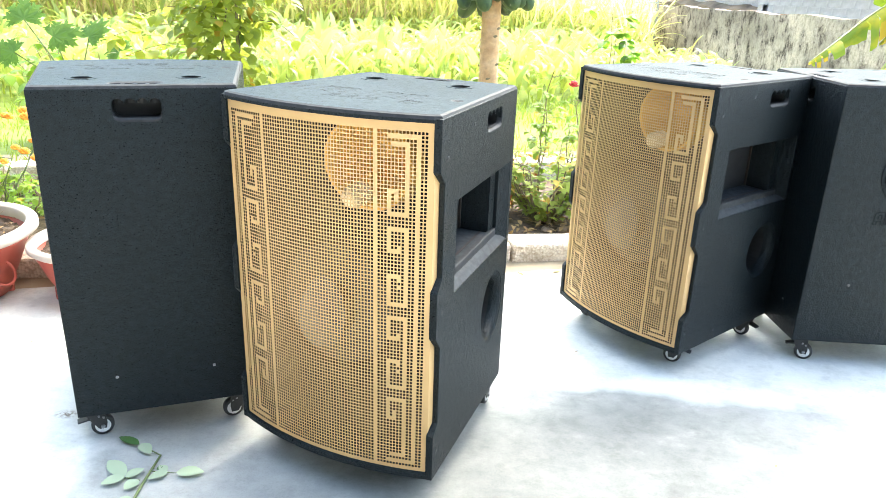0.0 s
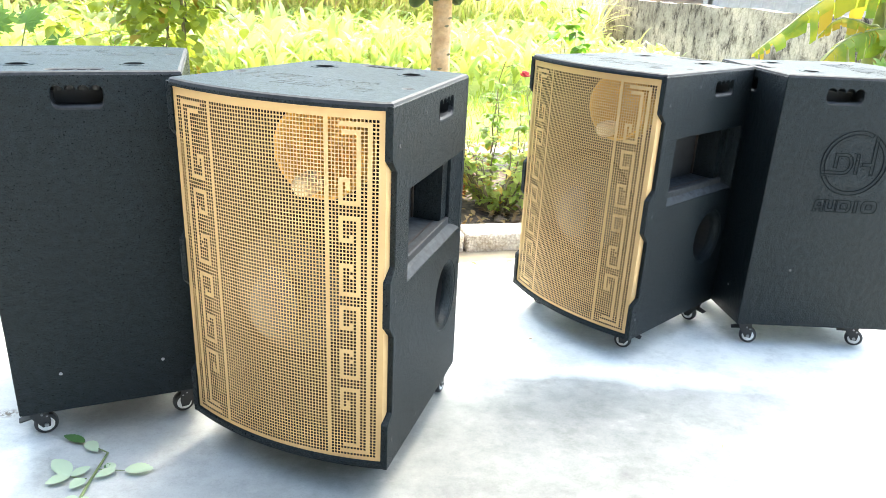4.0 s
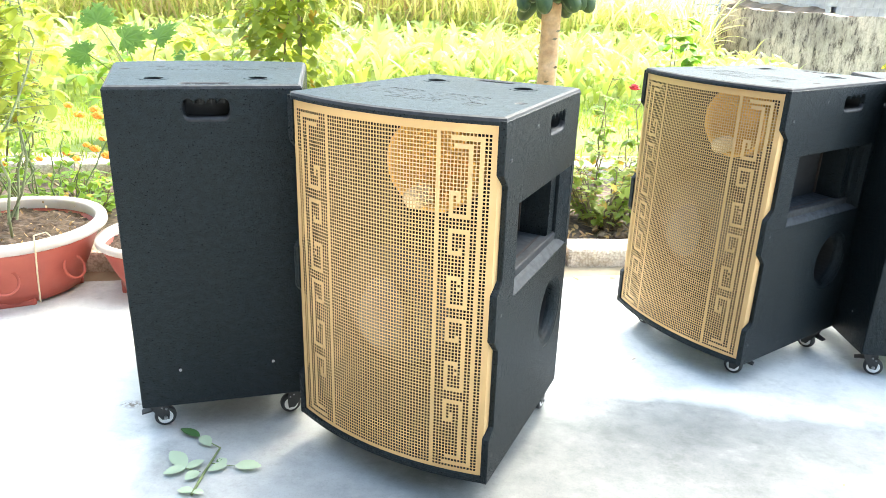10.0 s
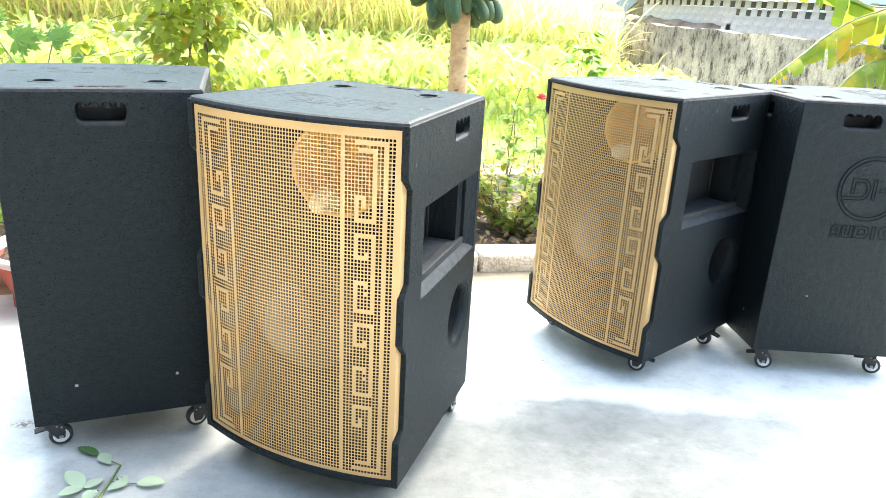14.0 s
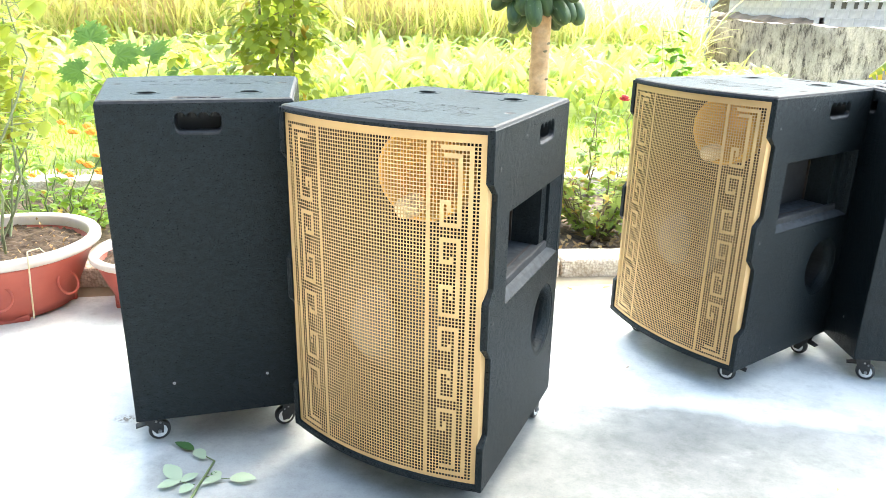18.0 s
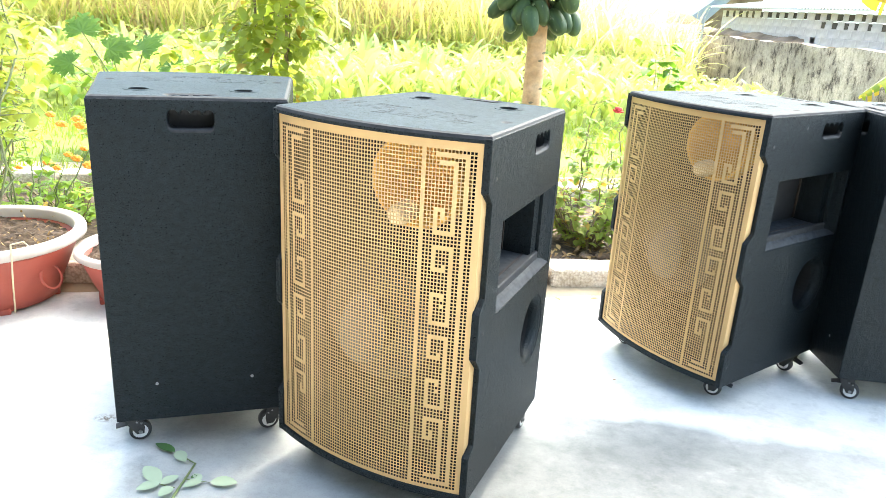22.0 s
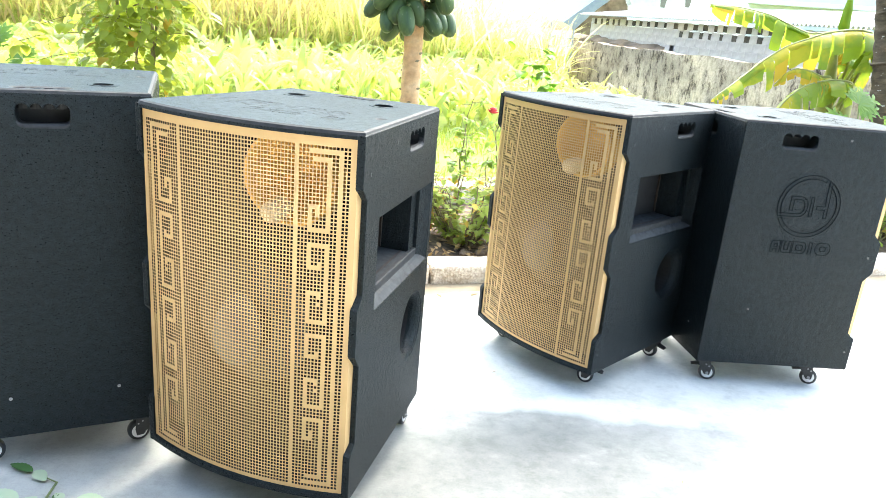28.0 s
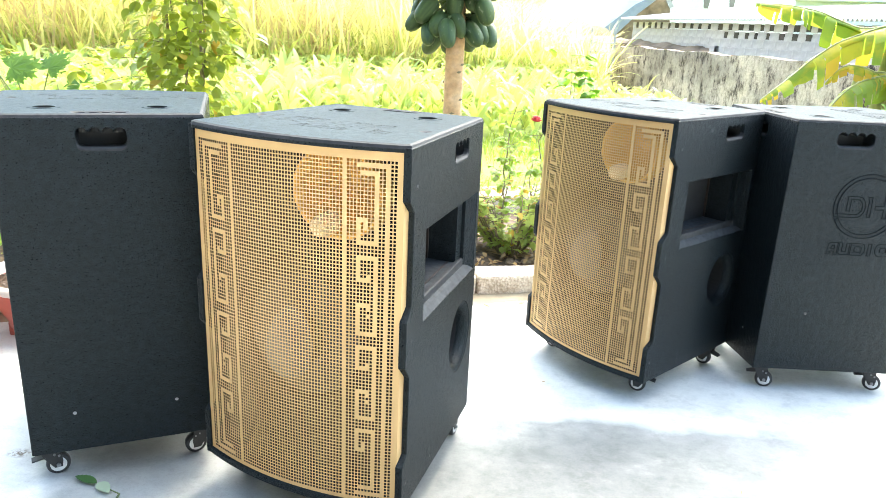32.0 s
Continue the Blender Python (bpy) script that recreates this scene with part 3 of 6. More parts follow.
    part("bottom_panel", plate(cabinet_outline(0.006, 0.004), (), 0.018, 0.004), PAINT, sp, "", pose(0, 0, Z_LOW + 0.018))
    # baffle with horn and woofer behind the grille
    board = plate(rect(-W_FRONT / 2 + 0.025, Z_LOW + 0.025, W_FRONT / 2 - 0.025, Z_TOP - 0.014), [disc(0.109, 0.866, 0.112, 0.104, 36)], 0.018, 0.001)
    board.transform(pose(0, -DEPTH / 2 + 0.046, 0, 90, 0, 0))
    baf = part("baffle", board, FOAM, sp, "")
    hm = pose(0.109, -DEPTH / 2 + 0.044, 0.866, 90, 0, 0) @ Matrix.Diagonal((0.94, 0.865, 1, 1))
    part("horn_flange", lathe([(0.0005, -0.090), (0.030, -0.075), (0.062, -0.045), (0.090, -0.005), (0.108, 0.032), (0.118, 0.052), (0.126, 0.056), (0.130, 0.050), (0.130, 0.0)], 40), HORN, baf, "orange gold horn mouth", hm, True)
    part("horn_plug", lathe([(0.0005, 0.096), (0.010, 0.095), (0.018, 0.091), (0.024, 0.083), (0.027, 0.070), (0.030, 0.030)], 28), PLUG, baf, "pale gold horn plug", pose(0.080, -DEPTH / 2 + 0.044, 0.787, 90, 0, 0), True)
    wm = pose(-0.010, -DEPTH / 2 + 0.044, 0.47, 90, 0, 0)
    part("woofer_surround", lathe([(0.165, 0.016), (0.178, 0.026), (0.196, 0.022), (0.215, 0.012), (0.220, 0.0)], 40), FOAM, baf, "", wm, True)
    part("woofer_cone", lathe([(0.070, 0.030), (0.110, 0.022), (0.166, 0.016)], 40), CONE, baf, "", wm, True)
    # cap is shifted, stretched and paled to stand for a highlight
    part("dust_cap", lathe([(0.0005, 0.104), (0.022, 0.102), (0.042, 0.096), (0.058, 0.074), (0.068, 0.046), (0.072, 0.028)], 32), PALE, baf, "dust cap paled and stretched for its highlight", wm @ pose(-0.028, -0.022, 0) @ Matrix.Diagonal((0.85, 1.40, 0.98, 1)), True)
    g = link_mesh("grille", grille_mesh(), GOLD, sp, "gold perforated sheet with a meander border")
    part("grille_rim", grille_rim(), GOLD, g, "")
    for k, (x, y) in enumerate(((-0.226, -0.196), (0.226, -0.196), (-0.198, 0.226), (0.216, 0.226))):
        caster(sp, x, y, (200, -25, 160, 15)[k], True)
    return sp


def turn_casters(sp, yaws):
    for c, yaw in zip([c for c in sp.children if c.name.startswith("caster")], yaws):
        p = c.matrix_basis.translation
        c.matrix_basis = pose(p.x, p.y, p.z, 0, 0, yaw)


def slab(x, y, w, h, slant=0.012):
    return [(x, y), (x + w, y), (x + w + slant, y + h), (x + slant, y + h)]


LETTERS = []      # unreadable sunk lettering: outlined bars
for x, kind in ((-0.215, 1), (-0.158, 0), (-0.104, 2), (-0.040, 3), (0.022, 0), (0.090, 2)):
    glyph = [slab(x, -0.160, 0.013, 0.092)]
    if kind in (0, 2):
        glyph += [slab(x + 0.010, -0.082, 0.036, 0.013), slab(x + 0.036, -0.148, 0.013, 0.070)]
    if kind in (1, 2):
        glyph += [[(x + 0.014, -0.112), (x + 0.052, -0.160), (x + 0.066, -0.160), (x + 0.028, -0.102)]]
    if kind == 3:
        glyph = [slab(x + 0.022, -0.160, 0.014, 0.092)]
    LETTERS.append(glyph)
for x in (-0.072, -0.020, 0.032):
    LETTERS.append([slab(x, -0.186, 0.036, 0.010, 0.003), slab(x - 0.002, -0.214, 0.036, 0.010, 0.003), slab(x + 0.026, -0.206, 0.009, 0.022, 0.003)])
LETTERS.append([slab(0.136 + 0.019 * k, -0.206, 0.006, 0.036, 0.006) for k in range(3)] + [slab(0.136, -0.172, 0.046, 0.005, 0.002)])

spk_a = loudspeaker("loudspeaker", False, LETTERS)
spk_a.matrix_basis = pose(-0.1049, 2.0805, 0, 0, 0, -21.80)
spk_b = copy_thing(spk_a, pose(-0.8494, 2.1883, 0, 0, 0, 203.84))
spk_c = copy_thing(spk_a, pose(0.9077, 2.8993, 0, 0, 0, -52.00))
spk_d = loudspeaker("loudspeaker", True, LETTERS)
spk_d.matrix_basis = pose(1.5644, 2.9315, 0, 0, 0, 96.47)
turn_casters(spk_a, (150, 165, 160, 95))
turn_casters(spk_b, (200, -25, 10, 188))
turn_casters(spk_c, (196, 207, 150, 188))
turn_casters(spk_d, (242, 230, 246, 228))
tagged(spk_b, "black textured loudspeaker seen from its plain back with finger grip")
tagged(spk_d, "black loudspeaker turned sideways with engraved round emblem on its side")


# ---------------------------------------------------------------- ground
def concrete():
    m, nt, b = material("patio_concrete", 0.6, 0.0, 0.3)
    big = noise_of(nt, 1.1, 7.0, 0.68)
    mid = noise_of(nt, 4.5, 9.0, 0.74, "Object", (1.0, 1.2, 1.0))
    blot = noise_of(nt, 15.0, 6.0, 0.65)
    fine = noise_of(nt, 220.0, 3.0, 0.6)
    base = mixed(nt, big, [(0.34, (0.53, 0.54, 0.50)), (0.47, (0.61, 0.615, 0.57)), (0.60, (0.69, 0.69, 0.64))])
    veil = mixed(nt, mid, [(0.36, (0.74, 0.75, 0.755)), (0.51, (0.95, 0.95, 0.95)), (0.64, (1.04, 1.04, 1.035))])
    spots = mixed(nt, blot, [(0.30, (0.80, 0.80, 0.79)), (0.46, (1, 1, 1))])
    grit = mixed(nt, fine, [(0.25, (0.78, 0.78, 0.78)), (0.5, (1, 1, 1))])
    col = blend(nt, blend(nt, base, veil, 0.85, "MULTIPLY"), spots, 0.7, "MULTIPLY")
    col = blend(nt, col, grit, 0.6, "MULTIPLY")
    # a ragged grey patch of shade put into the slab's colour, then a brown wash by the rear cabinet and a patch of grit
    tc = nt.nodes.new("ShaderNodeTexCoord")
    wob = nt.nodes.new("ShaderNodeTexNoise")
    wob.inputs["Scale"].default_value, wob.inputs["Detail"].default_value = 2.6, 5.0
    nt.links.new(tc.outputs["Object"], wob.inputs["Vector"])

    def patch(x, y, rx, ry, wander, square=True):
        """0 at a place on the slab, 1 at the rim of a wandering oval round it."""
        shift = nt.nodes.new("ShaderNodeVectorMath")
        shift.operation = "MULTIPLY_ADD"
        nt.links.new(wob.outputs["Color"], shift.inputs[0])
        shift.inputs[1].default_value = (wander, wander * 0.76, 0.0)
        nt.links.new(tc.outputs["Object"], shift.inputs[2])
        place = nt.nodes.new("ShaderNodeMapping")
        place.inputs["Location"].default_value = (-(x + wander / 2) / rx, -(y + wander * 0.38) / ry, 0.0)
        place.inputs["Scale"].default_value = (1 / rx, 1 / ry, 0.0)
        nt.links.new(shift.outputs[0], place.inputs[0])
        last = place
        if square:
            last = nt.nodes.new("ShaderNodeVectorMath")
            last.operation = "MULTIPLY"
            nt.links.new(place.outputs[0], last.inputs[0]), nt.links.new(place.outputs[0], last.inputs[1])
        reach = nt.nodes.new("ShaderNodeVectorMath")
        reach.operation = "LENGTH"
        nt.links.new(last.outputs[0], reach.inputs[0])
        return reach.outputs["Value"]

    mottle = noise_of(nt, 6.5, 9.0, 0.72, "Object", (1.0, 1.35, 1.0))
    shade_tone = mixed(nt, mottle, [(0.36, (0.20, 0.208, 0.214)), (0.47, (0.25, 0.256, 0.260)), (0.56, (0.285, 0.289, 0.291)), (0.66, (0.37, 0.371, 0.37))])
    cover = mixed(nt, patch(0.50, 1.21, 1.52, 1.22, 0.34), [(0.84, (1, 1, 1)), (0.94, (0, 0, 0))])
    # shade tint is stronger where the slab renders too bright, weaker in shadow
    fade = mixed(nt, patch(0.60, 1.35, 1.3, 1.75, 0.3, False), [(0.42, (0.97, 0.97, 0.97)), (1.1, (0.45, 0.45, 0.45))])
    col = blend(nt, col, shade_tone, blend(nt, cover, fade, 1.0, "MULTIPLY"), "MULTIPLY")
    rust = mixed(nt, patch(-0.80, 1.99, 0.32, 0.16, 0.20, False), [(0.25, (0.55, 0.55, 0.55)), (1.0, (0, 0, 0))])
    col = blend(nt, col, (0.62, 0.53, 0.43), rust, "MULTIPLY")
    speck = noise_of(nt, 70.0, 4.0, 0.7)
    dirt = blend(nt, mixed(nt, patch(-1.104, 1.979, 0.050, 0.028, 0.04, False), [(0.35, (1, 1, 1)), (1.0, (0, 0, 0))]), mixed(nt, speck, [(0.46, (0, 0, 0)), (0.56, (1, 1, 1))]), 1.0, "MULTIPLY")
    nt.links.new(blend(nt, col, (0.20, 0.165, 0.125), dirt), b.inputs["Base Color"])
    bump(nt, b, mid, 0.12, 0.01)
    return m


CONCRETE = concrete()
def kerb_concrete():
    """Pale cast concrete whose pebbles show where the skin has worn off."""
    m, nt, b = material("kerb_concrete", 0.9, 0.0, 0.2)
    stain = noise_of(nt, 5.0, 6.0, 0.65)
    cell = nt.nodes.new("ShaderNodeTexVoronoi")
    cell.inputs["Scale"].default_value = 75.0
    tc = nt.nodes.new("ShaderNodeTexCoord")
    nt.links.new(tc.outputs["Object"], cell.inputs["Vector"])
    grit = noise_of(nt, 90.0, 4.0, 0.6)
    base = mixed(nt, stain, [(0.33, (0.48, 0.39, 0.28)), (0.48, (0.70, 0.61, 0.49)), (0.62, (0.80, 0.74, 0.65))])
    pebble = mixed(nt, cell.outputs["Distance"], [(0.25, (1.08, 1.06, 1.03)), (0.55, (0.86, 0.82, 0.78)), (0.75, (0.55, 0.45, 0.36))])
    col = blend(nt, base, pebble, 0.45, "MULTIPLY")
    nt.links.new(blend(nt, col, mixed(nt, grit, [(0.3, (0.7, 0.66, 0.6)), (0.5, (1, 1, 1))]), 0.7, "MULTIPLY"), b.inputs["Base Color"])
    bump(nt, b, cell.outputs["Distance"], 0.6, 0.008)
    return m


KERB = kerb_concrete()
SOIL = plain("bed_soil", (0.035, 0.022, 0.014), (0.15, 0.102, 0.064), 34, 0.95, bumpy=0.9, detail=8.0)
LAWN = plain("lawn_earth", (0.10, 0.14, 0.014), (0.19, 0.235, 0.035), 4, 0.95, bumpy=0.4)
K = 0.26
yaw_k = math.degrees(math.atan(K))
kerb_y = lambda x, off=0.0: 3.50 + K * (x - 0.26) + off


def sheet(name, pts, mat, label, category, z=FLOOR, kind="structure"):
    bm = bmesh.new()
    bm.faces.new([bm.verts.new((x, y, z)) for x, y in pts])
    ob = part(name, bm, mat)
    return tagged(ob, label, category, "", kind)


sheet("patio_floor", [(-30, -20), (30, -20), (30, kerb_y(30, 0.02)), (-30, kerb_y(-30, 0.02))], CONCRETE, "pale trowelled concrete patio slab with grey mottling and painted shade", "floor")


def ground_sheet():
    bm = bmesh.new()
    us, vs = [-400, -60, -20] + list(np.linspace(-14, 14, 57)) + [20, 60, 400], [0.0, 0.25, 0.5, 0.75, 1.0, 1.25, 1.5, 1.8, 2.1, 2.5, 3, 4, 6, 9, 12, 18, 30, 80, 600]
    grid = []
    for v in vs:
        row = []
        for u in us:
            z = 0.02 if v < 1.6 else -0.02 if v < 4 else -0.07
            z += 0.05 * noise.noise((u * 2.7, v * 3.3, 0.3)) if v < 1.6 else 0.02 * noise.noise((u, v, 0.3)) if v < 20 else 0
            row.append(bm.verts.new((u, kerb_y(u, 0.05) + v, z)))
        grid.append(row)
    for n, (a, b) in enumerate(zip(grid, grid[1:])):
        for k in range(len(a) - 1):
            f = bm.faces.new((a[k], a[k + 1], b[k + 1], b[k]))
            f.material_index = 0 if vs[n] < 1.4 else 2 if vs[n] < 2.4 else 1
            f.smooth = True
    ob = part("ground", bm, SOIL)
    ob.data.materials.append(LAWN)
    ob.data.materials.append(SAND)
    return tagged(ob, "brown garden soil passing into sandy path and grassy field earth", "ground", "", "structure")


SAND = plain("sandy_path", (0.22, 0.17, 0.105), (0.40, 0.33, 0.22), 5, 0.95, bumpy=0.5)
ground_sheet()


def kerb_block(length, deep, high, seed):
    """One cast kerb length with chipped, uneven faces."""
    rng = random.Random(seed)
    bm = box(length, deep, high, None, 0.012, 2)
    bmesh.ops.subdivide_edges(bm, edges=[e for e in bm.edges if e.calc_length() > 0.06], cuts=14, use_grid_fill=True)
    for v in bm.verts:
        q = v.co * 14 + Vector((seed * 3.1, 0, 0))
        v.co += Vector((0, noise.noise(q), 0.6 * noise.noise(q + Vector((7, 7, 7))))) * 0.008
        if rng.random() < 0.03:
            v.co *= 0.985
    return bm


def kerb(name, off, x0, x1, step, deep, high, z, label):
    k = thing(name, Matrix(), label, "kerb", "", "structure")
    x, n = x0, 0
    while x < x1:
        l = step * (0.85 + 0.3 * random.random())
        cx = x + l / 2
        part("kerb_block", kerb_block(l / math.cos(math.atan(K)) - 0.012, deep, high, n), KERB, k, "", pose(cx, kerb_y(cx, off), z + high / 2, 0, 0, yaw_k))
        x, n = x + l, n + 1
    return k


kerb("garden_kerb", 0.085, -7.0, 7.0, 2.3, 0.17, 0.105, FLOOR, "rough pale concrete kerb edging the flower bed")
kerb("bed_back_kerb", 1.60, -6.5, 6.5, 0.9, 0.16, 0.16, -0.02, "pale concrete kerb behind the flower bed")


# ---------------------------------------------------------------- unseen light-blocking walls, far buildings
PLASTER = plain("blocker_plaster", (0.065, 0.068, 0.068), (0.095, 0.098, 0.098), 2.5, 0.9, bumpy=0.1)
# unseen wall added to darken the light from behind the camera
house = part("unseen_wall", box(14, 0.25, 5.4, pose(-2.0, 0, 2.67)), PLASTER, None, "", pose(0, -3.7, 0, 0, 0, -5))
# unseen eave added to cut more sky light over the patio
roof = part("unseen_eave", box(14.2, 1.3, 0.18, pose(-2.0, 0.2, 5.46), 0.02), PLASTER, None, "", pose(0, -3.7, 0, 0, 0, -5))
tagged(roof, "unseen grey eave added to block sky light", "eave", "", "structure")
# unseen wing added to keep left light off the far grille
wing = part("unseen_wing", box(0.25, 5.4, 4.2, pose(0, 0, 2.07)), PLASTER, None, "", pose(-5.2, -0.9, 0))
tagged(wing, "unseen grey wing added to block light from the left", "wall", "", "structure")
tagged(house, "unseen grey wall added to darken light from behind", "wall", "", "structure")


def stained_wall():
    m, nt, b = material("mouldy_plaster", 0.9, 0.0, 0.2)
    streak = noise_of(nt, 2.6, 9.0, 0.78, "Object", (2.0, 1.0, 1.1))
    fine = noise_of(nt, 22.0, 6.0, 0.7)
    low = noise_of(nt, 1.0, 3.0, 0.5, "Object", (0.7, 1.0, 1.6))
    base = mixed(nt, streak, [(0.355, (0.060, 0.046, 0.037)), (0.42, (0.20, 0.15, 0.122)), (0.46, (0.46, 0.355, 0.285)), (0.54, (0.68, 0.54, 0.435))])
    top = mixed(nt, low, [(0.4, (0.55, 0.55, 0.55)), (0.6, (1, 1, 1))])
    grit = mixed(nt, fine, [(0.3, (0.6, 0.6, 0.6)), (0.55, (1, 1, 1))])
    nt.links.new(blend(nt, blend(nt, base, top, 1.0, "MULTIPLY"), grit, 0.8, "MULTIPLY"), b.inputs["Base Color"])
    bump(nt, b, fine, 0.5, 0.02)
    return m


MOULD = stained_wall()
BLOCK = plain("cement_block", (0.38, 0.352, 0.332), (0.58, 0.545, 0.52), 6, 0.9, bumpy=0.4)
DARK = plain("dark_gap", (0.05, 0.042, 0.034), (0.10, 0.085, 0.07), 6, 0.9)
FIBRO = plain("fibre_cement", (0.48, 0.48, 0.48), (0.62, 0.62, 0.61), 3, 0.85, bumpy=0.2)
ROOF_BLUE = plain("blue_grey_roof", (0.25, 0.265, 0.30), (0.33, 0.345, 0.375), 4, 0.9)
MUD = plain("mud_plaster", (0.10, 0.072, 0.047), (0.30, 0.22, 0.15), 3, 0.95, bumpy=0.4, detail=7.0)
BRICK = plain("orange_brick", (0.3, 0.135, 0.0675), (0.42, 0.195, 0.0975), 9, 0.9)
PINK = plain("pink_roof_tile", (0.352, 0.208, 0.168), (0.448, 0.288, 0.24), 5, 0.8)
WHITE = plain("white_paint", (0.74, 0.74, 0.72), (0.82, 0.82, 0.80), 5, 0.5)


def spot(az, d, z=0.0):
    """A place by its bearing (degrees right of ahead) and distance from the patio's standing point."""
    return Vector((0.18 + d * math.sin(radians(az)), 0.126 + d * math.cos(radians(az)), z))


# old boundary wall
w0, w1 = spot(10.9, 16.6), spot(36, 9.0)
wl = (w1 - w0).length
wang = math.degrees(math.atan2(w1.y - w0.y, w1.x - w0.x))


def wall_mesh(length, thick, h):
    bm = bmesh.new()
    n = 60
    prof = [(0, -0.4), (0, 0.5), (0, None), (thick, None), (thick, -0.4)]
    rows = []
    for k in range(n + 1):
        u = length * k / n
        top = h + 0.035 * noise.noise((u * 1.3, 0, 4)) + 0.02 * noise.noise((u * 5, 2, 4))
        rows.append([bm.verts.new((u, y + 0.01 * noise.noise((u * 3, z or 1, 1)), top if z is None else z)) for y, z in prof])
    for a, b in zip(rows, rows[1:]):
        for j in range(len(prof) - 1):
            bm.faces.new((a[j], b[j], b[j + 1], a[j + 1]))
    bm.faces.new(rows[0]), bm.faces.new(rows[-1][::-1])
    return bm


old_wall = part("boundary_wall", wall_mesh(wl, 0.22, 1.02), MOULD, None, "", pose(w0.x, w0.y, 0, 0, 0, wang))
tagged(old_wall, "old plastered boundary wall streaked with black mould", "wall", "", "structure")


def mud_ridge(length, n=50):
    """A low uneven ridge of mud and rubble along a wall."""
    bm = bmesh.new()
    rows = []
    for k in range(n + 1):
        u = length * k / n
        top = 1.02 + 0.16 * max(0.0, 1 - u / length) + 0.06 * noise.noise((u * 1.7, 3, 8)) + 0.03 * noise.noise((u * 6, 3, 8))
        rows.append([bm.verts.new((u, -d + 0.02 * noise.noise((u * 5, d * 9, 2)), z)) for d, z in ((0.30, 0.3), (0.24, top - 0.10), (0.12, top - 0.02), (0.0, top))])
    for a, b in zip(rows, rows[1:]):
        for j in range(3):
            bm.faces.new((a[j], b[j], b[j + 1], a[j + 1]))
    return bm


def pigsty():
    """A low block shed behind the wall, with vent gaps under a corrugated sheet roof."""
    a, b = spot(12.3, 19.2), spot(34, 12.6)
    L = (b - a).length
    ang = math.degrees(math.atan2(b.y - a.y, b.x - a.x))
    shed = thing("block_shed", pose(a.x, a.y, 0, 0, 0, ang), "low grey cement block shed with vent gaps and corrugated roof", "shed")
    top, vr = 1.66, random.Random(8)
    split = L * 0.42
    for u0, u1, z1, yo in ((0.0, split, top, 0.0), (split, L, top - 0.02, -0.5)):
        wall = part("wall", box(u1 - u0, 0.15, 1.9, pose((u0 + u1) / 2, yo, z1 - 1.25)), MORTAR, shed, "")
        rows = 9
        for r in range(rows):
            z = z1 - 0.16 - 0.145 * r
            u = u0 - (0.15 if r % 2 else 0.0)
            j = 0
            while u < u1:
                small = r == 0 or (yo < 0 and r == 1)
                gap = small and j % 2 == 1
                l = vr.choice((0.09, 0.11, 0.14)) if gap else vr.choice((0.14, 0.17, 0.22)) if small else 0.30
                if not gap and u + l > u0 and u < u1:
                    link_mesh("block", shared_block(l - 0.008, BRICKY[(r * 7 + j * 3) % 17 == 0 and r > 3]), None, wall, "", pose(max(u0, u) + l / 2, yo - 0.068, z))
                elif gap and u0 < u and u + l < u1:
                    part("vent_gap", box(l - 0.02, 0.02, 0.11, pose(u + l / 2, yo - 0.0685, z)), DARK, wall, "dark vent gap")
                u, j = u + l, j + 1
        if yo == 0.0:
            part("mud_base", mud_ridge(u1 - u0 + 0.9), MUD, shed, "brown mud washed along the wall foot", pose(u0 - 0.5, -0.08, 0))
        part("roof_sheet", corrugated(u1 - u0 + 0.3, 3.2, 0.085), FIBRO, shed, "white corrugated fibre cement sheet", pose(u0 - 0.15, yo - 0.35, z1 - 0.03, 7, 0, 0))
    return shed


BLOCKS = {}


def shared_block(l, mat):
    """One block mesh for all blocks of a colour."""
    key = (mat.name, round(l, 3))
    if key not in BLOCKS:
        me = bpy.data.meshes.new("block")
        bm = box(l, 0.022, 0.139, None, 0.003, 1)
        bm.to_mesh(me), bm.free()
        me.materials.append(mat)
        BLOCKS[key] = me
    return BLOCKS[key]


def corrugated(length, deep, wave):
    bm = bmesh.new()
    n = int(length / wave * 6)
    rows = []
    for k in range(n + 1):
        x = length * k / n
        z = 0.022 * math.sin(2 * math.pi * x / wave)
        rows.append([bm.verts.new((x, y, z + dz)) for y, dz in ((0, 0.0), (0, 0.008), (deep, 0.008), (deep, 0.0))])
    for a, b in zip(rows, rows[1:]):
        for j in range(4):
            bm.faces.new((a[j], b[j], b[(j + 1) % 4], a[(j + 1) % 4]))
    return bm


BRICKY = {False: BLOCK, True: BRICK}
MORTAR = plain("mortar_grey", (0.36, 0.335, 0.315), (0.52, 0.49, 0.465), 6, 0.9)
pigsty()


def bearing_frame(az0, d):
    """Upright plane square to a bearing: gives plan offset and height of a direction (bearing, elevation)."""
    return lambda az, el: (d * math.tan(radians(az - az0)), 1.256 + d / math.cos(radians(az - az0)) * math.tan(radians(el)))


